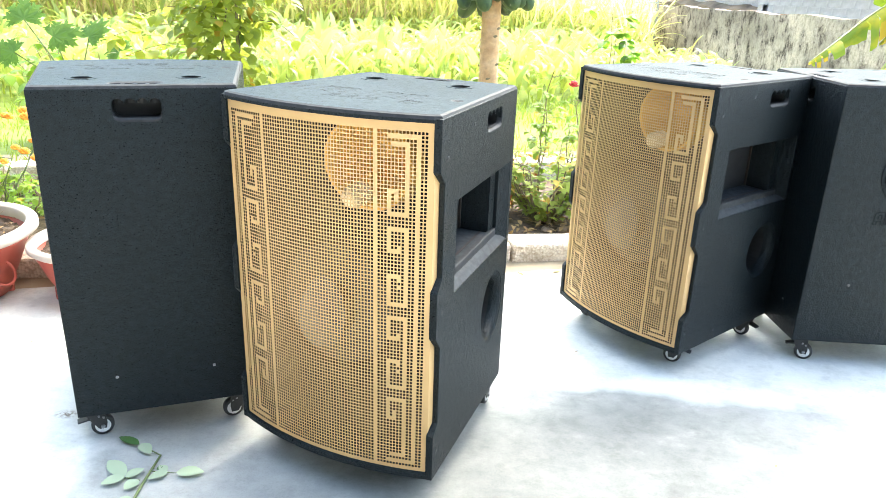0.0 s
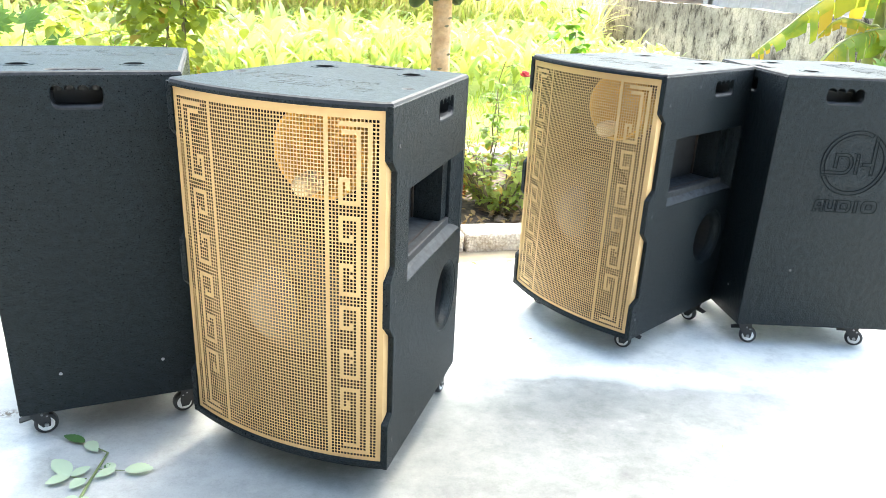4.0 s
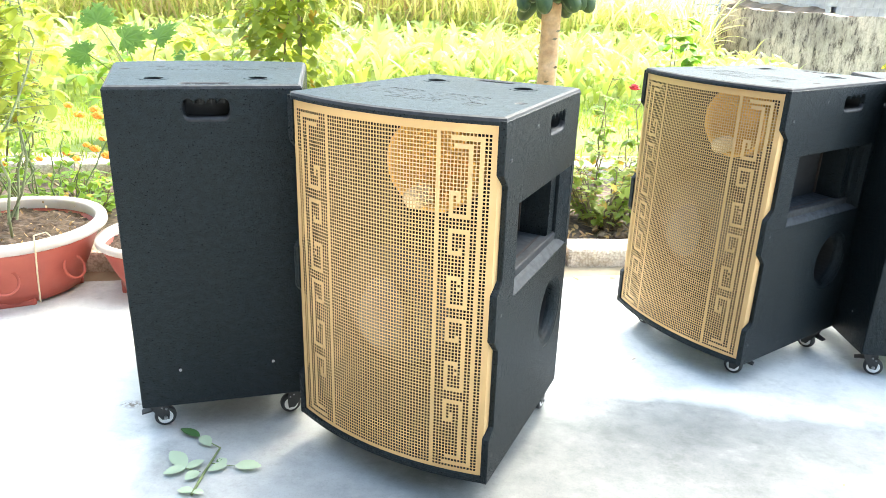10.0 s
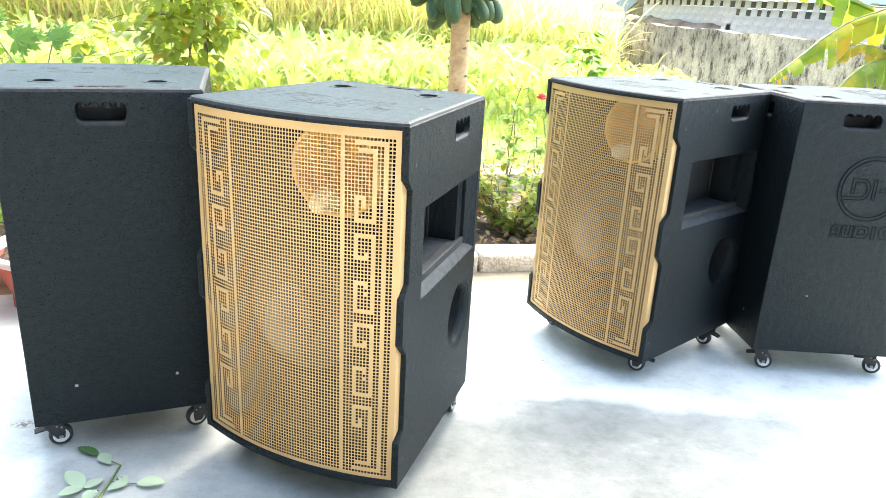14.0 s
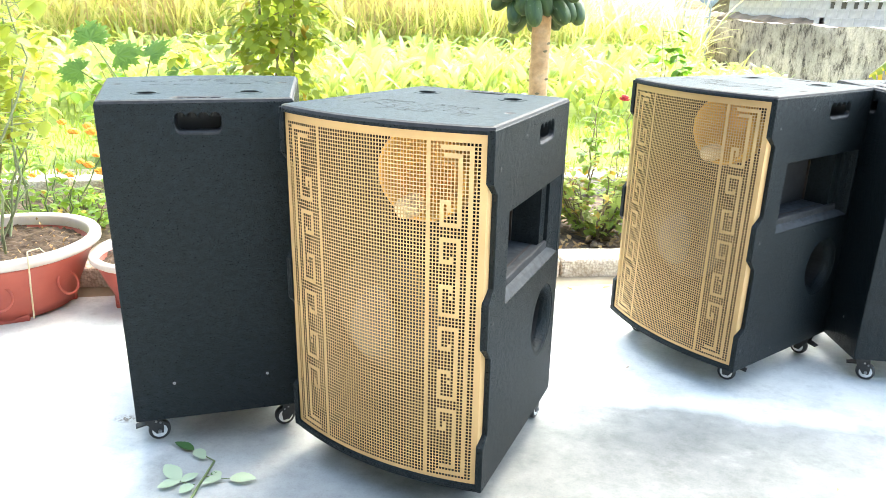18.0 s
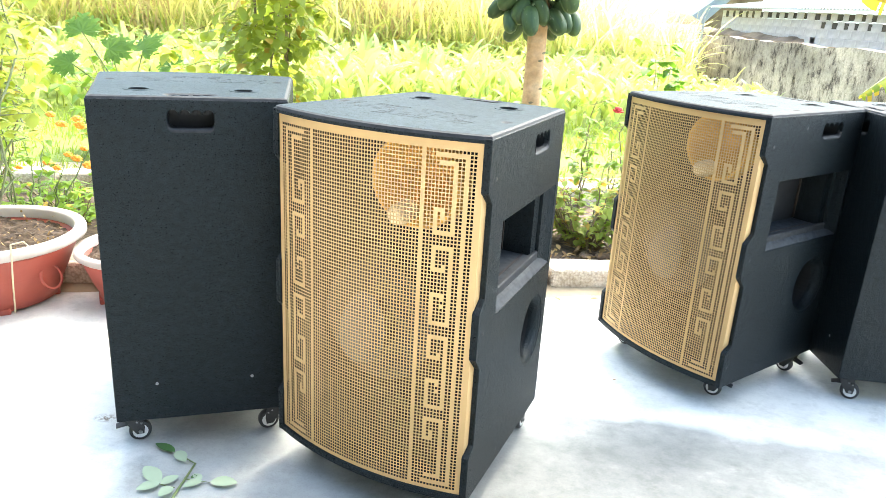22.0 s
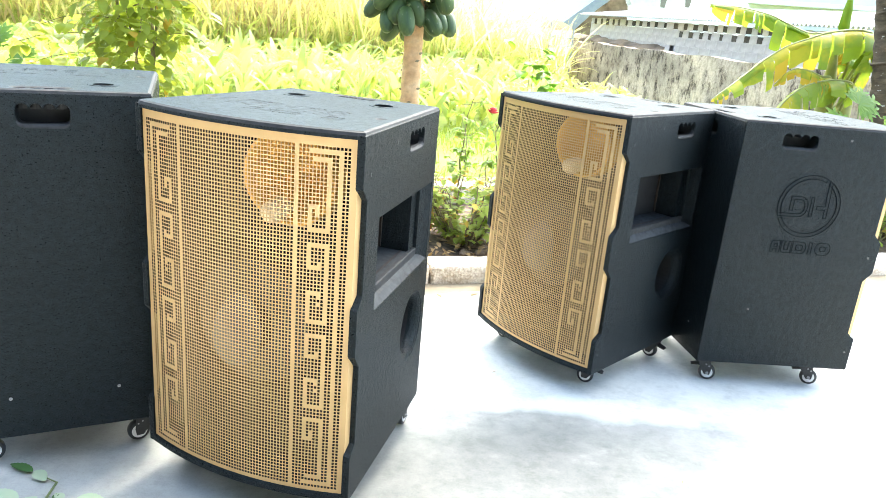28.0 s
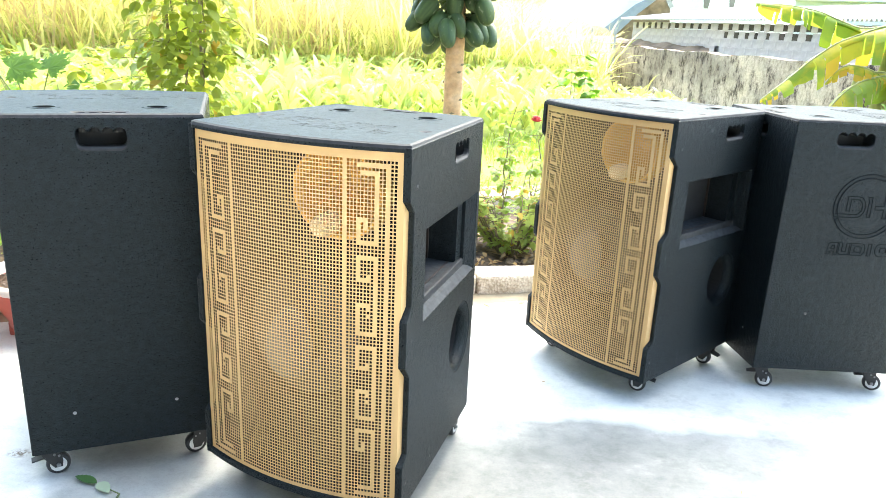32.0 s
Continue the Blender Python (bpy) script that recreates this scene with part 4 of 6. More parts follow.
def gable_house():
    """A big white roofed house: a broad pale slope, its blue grey verge and a strip of brown gable wall."""
    p = spot(12.0, 26)
    at_ = bearing_frame(12.0, 26)
    h = thing("old_gable_house", pose(p.x, p.y, 0, 0, 0, -12), "old house with broad white roof slope and brown gable", "house")
    part("roof_slope", plate([at_(5.2, 1.5), at_(8.5, 0.7), at_(10.15, 0.42), at_(12.3, 1.95), at_(14.15, 2.8), at_(13.5, 3.35), at_(11.6, 4.7), at_(7.4, 4.7), at_(6.2, 3.0)], (), 0.15, 0.02), WHITE, h, "white roof slope", pose(0, 0, 0, 90, 0, 0))
    part("roof_edge", plate([at_(10.1, 0.46), at_(10.9, -0.05), at_(12.4, 1.55), at_(13.95, 2.85), at_(14.05, 3.12), at_(12.1, 2.15)], (), 0.1, 0.01), ROOF_BLUE, h, "blue grey roof verge", pose(0, -0.2, 0, 90, 0, 0))
    part("roof_tile", plate([at_(13.9, 3.1), at_(14.1, 3.25), at_(14.75, 2.1), at_(14.55, 2.0)], (), 0.1, 0.01), BLOCK, h, "grey ridge edge", pose(0, -0.15, 0, 90, 0, 0))
    part("wall", plate([at_(10.8, -3.4), at_(15.2, -3.4), at_(14.6, 2.0), at_(13.97, 2.95), at_(12.4, 1.65), at_(10.8, 0.1)], (), 0.2, 0.02), MUD, h, "brown mud gable wall", pose(0, 0.4, 0, 90, 0, 0))
    return h


gable_house()


def long_house():
    p = spot(17.5, 40)
    at_ = bearing_frame(17.5, 40)
    h = thing("long_house", pose(p.x, p.y, 0, 0, 0, -17.5), "pale green house with a long fluted eave and arches", "house")
    part("wall", box(9.0, 5.0, 4.4, pose(0.4, 4.6, 2.0)), WHITE, h, "")
    part("eave", corrugated(6.9, 0.86, 0.13), plain("eave_green", (0.52, 0.53, 0.48), (0.60, 0.61, 0.56), 3, 0.8), h, "pale green fluted eave", pose(at_(12.9, 0)[0], -0.2, at_(17.5, 3.4)[1], 90, 0.6, 0))
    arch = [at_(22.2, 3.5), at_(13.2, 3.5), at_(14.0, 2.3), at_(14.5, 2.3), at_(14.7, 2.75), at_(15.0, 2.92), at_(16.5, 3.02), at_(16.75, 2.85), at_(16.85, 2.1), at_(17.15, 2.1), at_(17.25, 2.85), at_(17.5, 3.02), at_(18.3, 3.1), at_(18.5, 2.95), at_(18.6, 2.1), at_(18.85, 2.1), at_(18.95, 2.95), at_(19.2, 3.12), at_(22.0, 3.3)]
    # arcade is coloured dark for the shade beneath the eave
    part("arcade", plate(arch, (), 0.3, 0.01), plain("soffit_shade_grey", (0.17, 0.155, 0.135), (0.23, 0.215, 0.19), 3, 0.8), h, "arcade under the eave, shade in its grey", pose(0, 0.5, 0, 90, 0, 0))
    q = spot(27.2, 34)
    bt = bearing_frame(27.2, 34)
    g = thing("far_house", pose(q.x, q.y, 0, 0, 0, -27.2), "pale blue green house with white barred window", "house")
    blue = plain("pale_blue_paint", (0.62, 0.64, 0.62), (0.70, 0.72, 0.70), 2, 0.8)
    part("wall", box(8.6, 5.0, 7.4, pose(bt(22.75, 0)[0] + 4.3, 2.6, 3.6)), blue, g, "")
    part("balcony_band", box(8.7, 0.5, 0.18, pose(bt(22.75, 0)[0] + 4.3, -0.1, bt(27.2, 2.9)[1]), 0.02), WHITE, g, "")
    win = part("window", box(0.76, 0.06, 0.7, pose(0.62, 0.06, 4.02), 0.01), DARK, g, "dark barred window")
    for k in range(4):
        part("window_bar", box(0.03, 0.04, 0.7, pose(0.36 + 0.17 * k, 0.0, 4.02)), WHITE, win, "")
    part("window_sill", box(0.86, 0.12, 0.06, pose(0.62, 0.0, 3.64), 0.01), WHITE, win, "")
    r = spot(4.6, 45)
    k = thing("pink_roof_house", pose(r.x, r.y, 0, 0, 0, -5), "far house with faded pink tiled roof", "house")
    part("wall", box(6.0, 4.0, 3.4, pose(0, 2, 1.6)), WHITE, k, "")
    part("roof", box(6.6, 4.6, 0.3, pose(0, 1.4, 4.0, 22, 0, 0), 0.03), PINK, k, "faded pink roof")


long_house()


GATE_PAINT = plain("chalky_gate_paint", (0.26, 0.27, 0.28), (0.36, 0.37, 0.38), 9, 0.7)


def ladder_gate():
    p = spot(10.05, 16.0)
    g = thing("white_gate", pose(p.x, p.y, -0.05, 0, 0, -8), "chalky white pipe gate standing beside the wall", "gate")
    for x in (-0.24, 0.24):
        part("post", box(0.035, 0.035, 1.45, pose(x, 0, 0.72), 0.005, 1), GATE_PAINT, g, "")
    for z in (0.35, 0.52, 0.95, 1.12):
        part("rail", box(0.46, 0.025, 0.03, pose(0, 0, z), 0.004, 1), GATE_PAINT, g, "")
    return g


ladder_gate()


# ---------------------------------------------------------------- plants
class Cloud:
    """Collects many small leaves into one mesh."""

    def __init__(self):
        self.v, self.f = [], []

    def add(self, verts, faces):
        n = len(self.v)
        self.v += verts
        self.f += [tuple(i + n for i in f) for f in faces]

    def blade(self, base, az, length, width, lift, sag, n=5, taper=0.35, twist=0.0):
        """A grass-like blade that rises at lift degrees and bends over by sag degrees."""
        p = Vector(base)
        side0 = Vector((-math.sin(az), math.cos(az), 0))
        verts, e = [], radians(lift)
        for k in range(n + 1):
            t = k / n
            w = width * (taper + (1 - taper) * min(1, t * 4)) * (1 - t ** 2.2) + 0.001
            d = Vector((math.cos(az) * math.cos(e), math.sin(az) * math.cos(e), math.sin(e)))
            up = side0.cross(d)
            s = side0 * math.cos(twist * t) + up * math.sin(twist * t)
            verts += [tuple(p - s * w / 2), tuple(p + s * w / 2)]
            p = p + d * (length / n)
            e -= radians(sag) / n * (0.5 + t)
        self.add(verts, [(2 * k, 2 * k + 1, 2 * k + 3, 2 * k + 2) for k in range(n)])

    def leaf(self, base, way, up, length, width, fold=0.25, curl=0.2):
        """A pointed oval leaf with a folded midrib."""
        x = Vector(way).normalized()
        s = x.cross(Vector(up))
        s = s.normalized() if s.length > 1e-4 else Vector((1, 0, 0))
        n = s.cross(x)
        b = Vector(base)
        verts = []
        for t, w in ((0, 0.06), (0.22, 0.75), (0.45, 1.0), (0.72, 0.72), (1.0, 0.03)):
            mid = b + x * (length * t) - n * (curl * length * t * t)
            h = width / 2 * w
            verts += [tuple(mid - s * h + n * fold * h), tuple(mid), tuple(mid + s * h + n * fold * h)]
        faces = []
        for k in range(4):
            a = 3 * k
            faces += [(a, a + 1, a + 4, a + 3), (a + 1, a + 2, a + 5, a + 4)]
        self.add(verts, faces)

    def stem(self, pts, r0, r1, seg=6):
        verts, faces = [], []
        n = len(pts)
        for k, p in enumerate(pts):
            p = Vector(p)
            d = (Vector(pts[min(k + 1, n - 1)]) - Vector(pts[max(k - 1, 0)])).normalized()
            a = d.orthogonal().normalized()
            b = d.cross(a)
            r = r0 + (r1 - r0) * k / (n - 1)
            verts += [tuple(p + (a * math.cos(2 * math.pi * j / seg) + b * math.sin(2 * math.pi * j / seg)) * r) for j in range(seg)]
        for k in range(n - 1):
            for j in range(seg):
                faces.append((k * seg + j, k * seg + (j + 1) % seg, (k + 1) * seg + (j + 1) % seg, (k + 1) * seg + j))
        self.add(verts, faces)

    def done(self, name, mat, parent=None, label="", m=None, smooth=True, kind="stuff"):
        return tagged(data_part(name, self.v, self.f, mat, parent, label, m, smooth), kind=kind)


CORN = leafy("corn_leaf", (0.12, 0.22, 0.06), (0.50, 0.55, 0.20), (0.62, 0.68, 0.14), 2.0, 0.44, 0.32)
REED = leafy("reed_leaf", (0.34, 0.35, 0.11), (0.68, 0.63, 0.30), (0.84, 0.80, 0.32), 0.6, 0.52)
STRAW = leafy("dry_reed", (0.42, 0.31, 0.14), (0.66, 0.55, 0.30), (0.62, 0.50, 0.24), 0.8, 0.3)
TURF = leafy("turf_blade", (0.10, 0.165, 0.018), (0.29, 0.34, 0.045), (0.36, 0.44, 0.045), 1.0, 0.4)
GREEN = leafy("bush_leaf", (0.045, 0.115, 0.012), (0.23, 0.34, 0.04), (0.36, 0.52, 0.05), 5.0, 0.45)
ROSE_LEAF = leafy("rose_leaf", (0.12, 0.195, 0.035), (0.40, 0.46, 0.10), (0.46, 0.58, 0.10), 5.0, 0.4)
SAPLING = leafy("sapling_leaf", (0.05, 0.13, 0.01), (0.17, 0.30, 0.03), (0.22, 0.42, 0.03), 5.0, 0.4)
VINE_LEAF = leafy("vine_leaf", (0.045, 0.105, 0.022), (0.27, 0.33, 0.060), (0.54, 0.60, 0.07), 5.0, 0.50, 0.34)
POT_LEAF = leafy("potted_rose_leaf", (0.095, 0.165, 0.038), (0.46, 0.50, 0.11), (0.62, 0.68, 0.09), 5.0, 0.48)
BED_LEAF = leafy("bed_leaf", (0.16, 0.24, 0.05), (0.46, 0.52, 0.13), (0.52, 0.62, 0.12), 5.0, 0.45)
RED_LEAF = leafy("reddish_leaf", (0.22, 0.05, 0.02), (0.50, 0.20, 0.05), (0.5, 0.18, 0.04), 5.0, 0.35)
YELLOWING = leafy("yellowing_leaf", (0.35, 0.24, 0.04), (0.5, 0.36, 0.06), (0.6, 0.4, 0.05), 5.0, 0.35)
TWIG = plain("twig_bark", (0.15, 0.12, 0.06), (0.26, 0.22, 0.12), 30, 0.85)
GREEN_STEM = plain("green_stem", (0.10, 0.14, 0.05), (0.20, 0.24, 0.09), 20, 0.7)
PETAL_RED = plain("red_petal", (0.42, 0.015, 0.02), (0.60, 0.035, 0.035), 40, 0.6)
PETAL_ORANGE = plain("orange_petal", (0.80, 0.26, 0.02), (0.90, 0.42, 0.04), 40, 0.6)
rng = random.Random(5)


def in_front_of_wall(p, gap=0.4):
    d = (p - w0)
    t = (w1 - w0).normalized()
    return t.x * d.y - t.y * d.x < -gap or p.y < w1.y and p.x < w1.x


def corn_field():
    c = Cloud()
    row = 9.0
    while row < 15.3:
        az = -44.0
        while az < 16:
            d = row + rng.uniform(-0.12, 0.12)
            p = spot(az + rng.uniform(-0.6, 0.6), d, -0.08)
            az += math.degrees(0.27 / d) * rng.uniform(0.7, 1.4)
            if az > 8 and not in_front_of_wall(p):
                continue
            h = rng.uniform(0.45, 0.72) * (0.72 if az > 11 else 0.95 if az > 6 else 1.0)
            c.stem([p, p + Vector((0.01, 0.01, h * 0.75))], 0.012, 0.006, 4)
            a0 = rng.uniform(0, 6.28)
            for k in range(8):
                z = h * (0.12 + 0.09 * k)
                c.blade(p + Vector((0, 0, z)), a0 + k * 2.6 + rng.uniform(-0.5, 0.5), h * rng.uniform(0.55, 0.9), rng.uniform(0.065, 0.12), rng.uniform(48, 80), rng.uniform(40, 140), 6, 0.6, rng.uniform(-0.9, 0.9))
        row += 0.43
    ob = c.done("corn_field", CORN)
    return tagged(ob, "rows of young bright green corn in the field", "corn", "", "stuff")


corn_field()


def reeds():
    c, s = Cloud(), Cloud()
    for k in range(6400):
        az = rng.uniform(-46, 10.6)
        d = rng.uniform(14.9, 19.5)
        p = spot(az, d, -0.1)
        full = 4.5 if az < -6 else max(1.9, 4.5 - (az + 6) * 0.17)
        h = full * rng.uniform(0.22, 1.0) * (1 + 0.1 * noise.noise((az * 0.3, d, 0)))
        dry = rng.random() < (0.45 if noise.noise((az * 0.12, 3, 1)) > 0.15 else 0.12)
        (s if dry else c).blade(p, rng.uniform(0, 6.28), h * 1.15, rng.uniform(0.025, 0.05), rng.uniform(66, 89), rng.uniform(30, 165), 8, 0.5, rng.uniform(-1, 1))
    low, lr = Cloud(), random.Random(31)
    for k in range(3200):
        p = spot(lr.uniform(-46, 10.0), lr.uniform(15.0, 16.4), -0.1)
        low.blade(p, lr.uniform(0, 6.28), lr.uniform(0.6, 1.7), lr.uniform(0.03, 0.07), lr.uniform(60, 88), lr.uniform(20, 120), 6, 0.5, lr.uniform(-1, 1))
    tagged(low.done("low_reeds", CORN), "green undergrowth at the foot of the tall grass", "grass", "", "stuff")
    tagged(c.done("reed_bed", REED), "tall pale yellow green grass behind the corn", "grass", "", "stuff")
    tagged(s.done("dry_reeds", STRAW), "dry straw coloured blades among the tall grass", "grass", "", "stuff")


reeds()


def turf():
    c = Cloud()
    for k in range(15000):
        az, d = rng.uniform(-46, 42), 5.3 + 4.2 * rng.random() ** 1.2
        p = spot(az, d, 0)
        if p.y < kerb_y(p.x, 2.1) or (az > 12 and not in_front_of_wall(p)):
            continue
        p.z = -0.06
        if noise.noise((p.x * 0.9, p.y * 0.9, 0)) < -0.28 and rng.random() < 0.7:
            continue
        c.blade(p, rng.uniform(0, 6.28), rng.uniform(0.06, 0.16), rng.uniform(0.008, 0.014), rng.uniform(45, 85), rng.uniform(20, 90), 3, 0.8)
    tagged(c.done("lawn_grass", TURF), "short bright green grass between bed and corn", "grass", "", "stuff")


turf()


def rand_dir(lo=-0.3, hi=0.7):
    a = rng.uniform(0, 6.28)
    return Vector((math.cos(a), math.sin(a), rng.uniform(lo, hi))).normalized()


def shrub(name, base, label, branches, leaf_len, leaf_mat, spread, height, per=14, category="shrub", bottom=0.1, wood=TWIG, yellow=0.04, lean=0.0, wander=0.25, leaflets=3, cane=0.0065):
    """A twiggy plant: wandering shoots that carry stalked groups of leaves along their length."""
    t = thing(name, pose(*base), label, category)
    w, l, y = Cloud(), Cloud(), Cloud()
    for b in range(branches):
        a = rng.uniform(0, 6.28)
        r = spread * math.sqrt(rng.random())
        h = height * rng.uniform(0.6, 1.0)
        p = Vector((math.cos(a), math.sin(a), 0)) * min(0.11, spread * 0.2)
        goal = Vector((math.cos(a) * r + lean * h, math.sin(a) * r, h))
        d = Vector((0, 0, 1))
        pts, n = [p.copy()], 9
        for k in range(n):
            want = (goal - p) / max(1, n - k)
            jog = Vector((rng.uniform(-1, 1), rng.uniform(-1, 1), rng.uniform(-0.3, 0.3))) * (wander * height / n)
            p = p + want + jog
            pts.append(p.copy())
        w.stem(pts, cane, 0.002, 6)
        for k in range(per):
            q = (bottom + (1 - bottom) * rng.random()) * n
            i = min(int(q), n - 1)
            p0 = pts[i].lerp(pts[i + 1], q - i)
            way = rand_dir(-0.1, 0.6)
            stalk = p0 + way * leaf_len * rng.uniform(0.5, 1.8)
            w.stem([p0, stalk], 0.0018, 0.0012, 3)
            for j in range(leaflets):
                e = (way * 0.6 + rand_dir(-0.7, 0.3)).normalized()
                (y if rng.random() < yellow else l).leaf(stalk, e, (0, 0, 1), leaf_len * rng.uniform(0.6, 1.2), leaf_len * rng.uniform(0.55, 0.85), 0.2, rng.uniform(0.0, 0.5))
    w.done("foliage_wood", wood, t, "")
    l.done("foliage", leaf_mat, t, "")
    if y.v:
        y.done("yellow_foliage", YELLOWING, t, "yellowing leaves")
    return t


def flower(parent, p, mat, r, label):
    bm = bmesh.new()
    for k in range(14):
        a = k * 2.4
        e = 0.25 + 0.09 * k
        m = Matrix.Translation(p) @ Euler((0, -e, a)).to_matrix().to_4x4() @ Matrix.Translation((r * 0.5, 0, 0)) @ Matrix.Diagonal((r * 0.6, r * 0.42, r * 0.16, 1))
        bmesh.ops.create_icosphere(bm, subdivisions=1, radius=1, matrix=m)
    part("flower", bm, mat, parent, label, None, True)


# bed between the front pair and the far pair
shrub("rose_bush", (0.47, 4.12, 0.02), "green rose bush with glossy leaves in the flower bed", 24, 0.046, BED_LEAF, 0.38, 0.44, 16, "shrub", 0.1, TWIG, 0.12)
shrub("rose_sapling", (0.44, 4.25, 0.02), "slender rose shoot rising above the bush", 2, 0.050, GREEN, 0.05, 0.86, 22, "shrub", 0.30)
b3 = shrub("red_rose", (0.66, 4.05, 0.02), "leafy rose with one red bloom beside a loudspeaker", 6, 0.050, GREEN, 0.14, 0.80, 20)
flower(b3, Vector((-0.10, 0.02, 0.76)), PETAL_RED, 0.032, "red rose bloom")
shrub("low_bed_plant", (0.20, 4.35, 0.02), "low bed plant with reddish and orange leaves", 12, 0.046, RED_LEAF, 0.22, 0.34, 11, "shrub", 0.1, TWIG, 0.35)
shrub("bed_shrub", (-0.05, 4.5, 0.02), "leafy green shrub in the flower bed", 12, 0.055, BED_LEAF, 0.35, 0.42, 9)
shrub("bed_shrub", (1.0, 4.5, 0.02), "leafy green shrub in the flower bed", 12, 0.06, GREEN, 0.35, 0.42, 9)
shrub("bed_shrub", (2.75, 4.85, 0.02), "leafy green shrub in the flower bed", 14, 0.06, GREEN, 0.34, 0.62, 10)
shrub("bed_shrub", (3.2, 4.75, 0.02), "leafy green shrub in the flower bed", 14, 0.06, ROSE_LEAF, 0.34, 0.50, 10)


def climber():
    p = Vector((-1.36, 4.05, 0.02))
    t = thing("climbing_vine", pose(*p), "dense green climbing vine wrapped round garden stakes", "vine")
    part("stake", lathe([(0.008, 0), (0.008, 2.7), (0.001, 2.72)], 8), TWIG, t, "grey brown stake", pose(0.10, 0, 0, 2, 2, 0))
    part("stake", lathe([(0.008, 0), (0.008, 2.6), (0.001, 2.62)], 8), TWIG, t, "grey brown stake", pose(-0.02, 0.04, 0, -2, -3, 0))
    w, l, y = Cloud(), Cloud(), Cloud()
    for b in range(4):
        a0 = rng.uniform(0, 6.28)
        pts = [Vector((0.05 + 0.09 * math.cos(a0 + 5 * q), 0.09 * math.sin(a0 + 5 * q), 2.6 * q)) for q in np.linspace(0, 1, 14)]
        w.stem(pts, 0.006, 0.003, 5)
    for k in range(3900):
        z = rng.uniform(0.05, 2.8)
        r = 0.27 * rng.random() ** 0.62 * (1 + 0.55 * noise.noise((z * 2.6, 0, 0))) * (1.0 if z > 0.6 else 0.7)
        a = rng.uniform(0, 6.28)
        q = Vector((0.03 + r * math.cos(a), r * math.sin(a), z))
        way = Vector((math.cos(a) * 0.7 + rng.uniform(-0.5, 0.5), math.sin(a) * 0.7 + rng.uniform(-0.5, 0.5), rng.uniform(-0.8, 0.3)))
        (y if rng.random() < 0.03 + 0.05 * (z > 1.7) else l).leaf(q, way, (0, 0, 1), rng.uniform(0.04, 0.085), rng.uniform(0.035, 0.06), 0.2, rng.uniform(0, 0.5))
    for side, z0 in ((-0.62, 0.92), (-0.48, 1.02), (0.40, 0.96), (-0.55, 0.82), (0.34, 1.15)):      # loose side shoots
        pts = [Vector((0.03 + side * q, 0.1 * math.sin(3 * q), z0 + 0.10 * math.sin(2.6 * q) - 0.05 * q)) for q in np.linspace(0, 1, 7)]
        w.stem(pts, 0.004, 0.002, 4)
        for k in range(16):
            q = pts[rng.randint(2, 6)] + Vector((rng.uniform(-0.05, 0.05), rng.uniform(-0.05, 0.05), rng.uniform(-0.03, 0.03)))
            l.leaf(q, rand_dir(-0.7, 0.2), (0, 0, 1), rng.uniform(0.06, 0.10), rng.uniform(0.05, 0.075), 0.2, 0.3)
    w.done("foliage_wood", TWIG, t, "")
    l.done("foliage", VINE_LEAF, t, "")
    y.done("yellow_foliage", YELLOWING, t, "yellowing leaves")


climber()
shrub("broadleaf_shrub", (-2.35, 5.3, -0.02), "broad leaved green shrub behind the bed", 10, 0.13, GREEN, 0.55, 0.95, 7)
shrub("broadleaf_shrub", (-3.1, 5.6, -0.02), "broad leaved green shrub behind the bed", 10, 0.13, GREEN, 0.55, 0.9, 7)
shrub("young_tree", (1.06, 6.27, -0.05), "young sapling with rounded leaves at the lawn edge", 3, 0.115, SAPLING, 0.13, 1.38, 8, "sapling", 0.60, TWIG, 0.0, 0.0, 0.08)


# ---------------------------------------------------------------- flower pots
TERRA = plain("terracotta_plastic", (0.34, 0.068, 0.045), (0.45, 0.105, 0.072), 5, 0.5, bumpy=0.05)
RIM = plain("cream_rim", (0.50, 0.42, 0.37), (0.60, 0.53, 0.48), 9, 0.55)
TWINE = plain("twine", (0.60, 0.50, 0.32), (0.70, 0.60, 0.42), 60, 0.9)


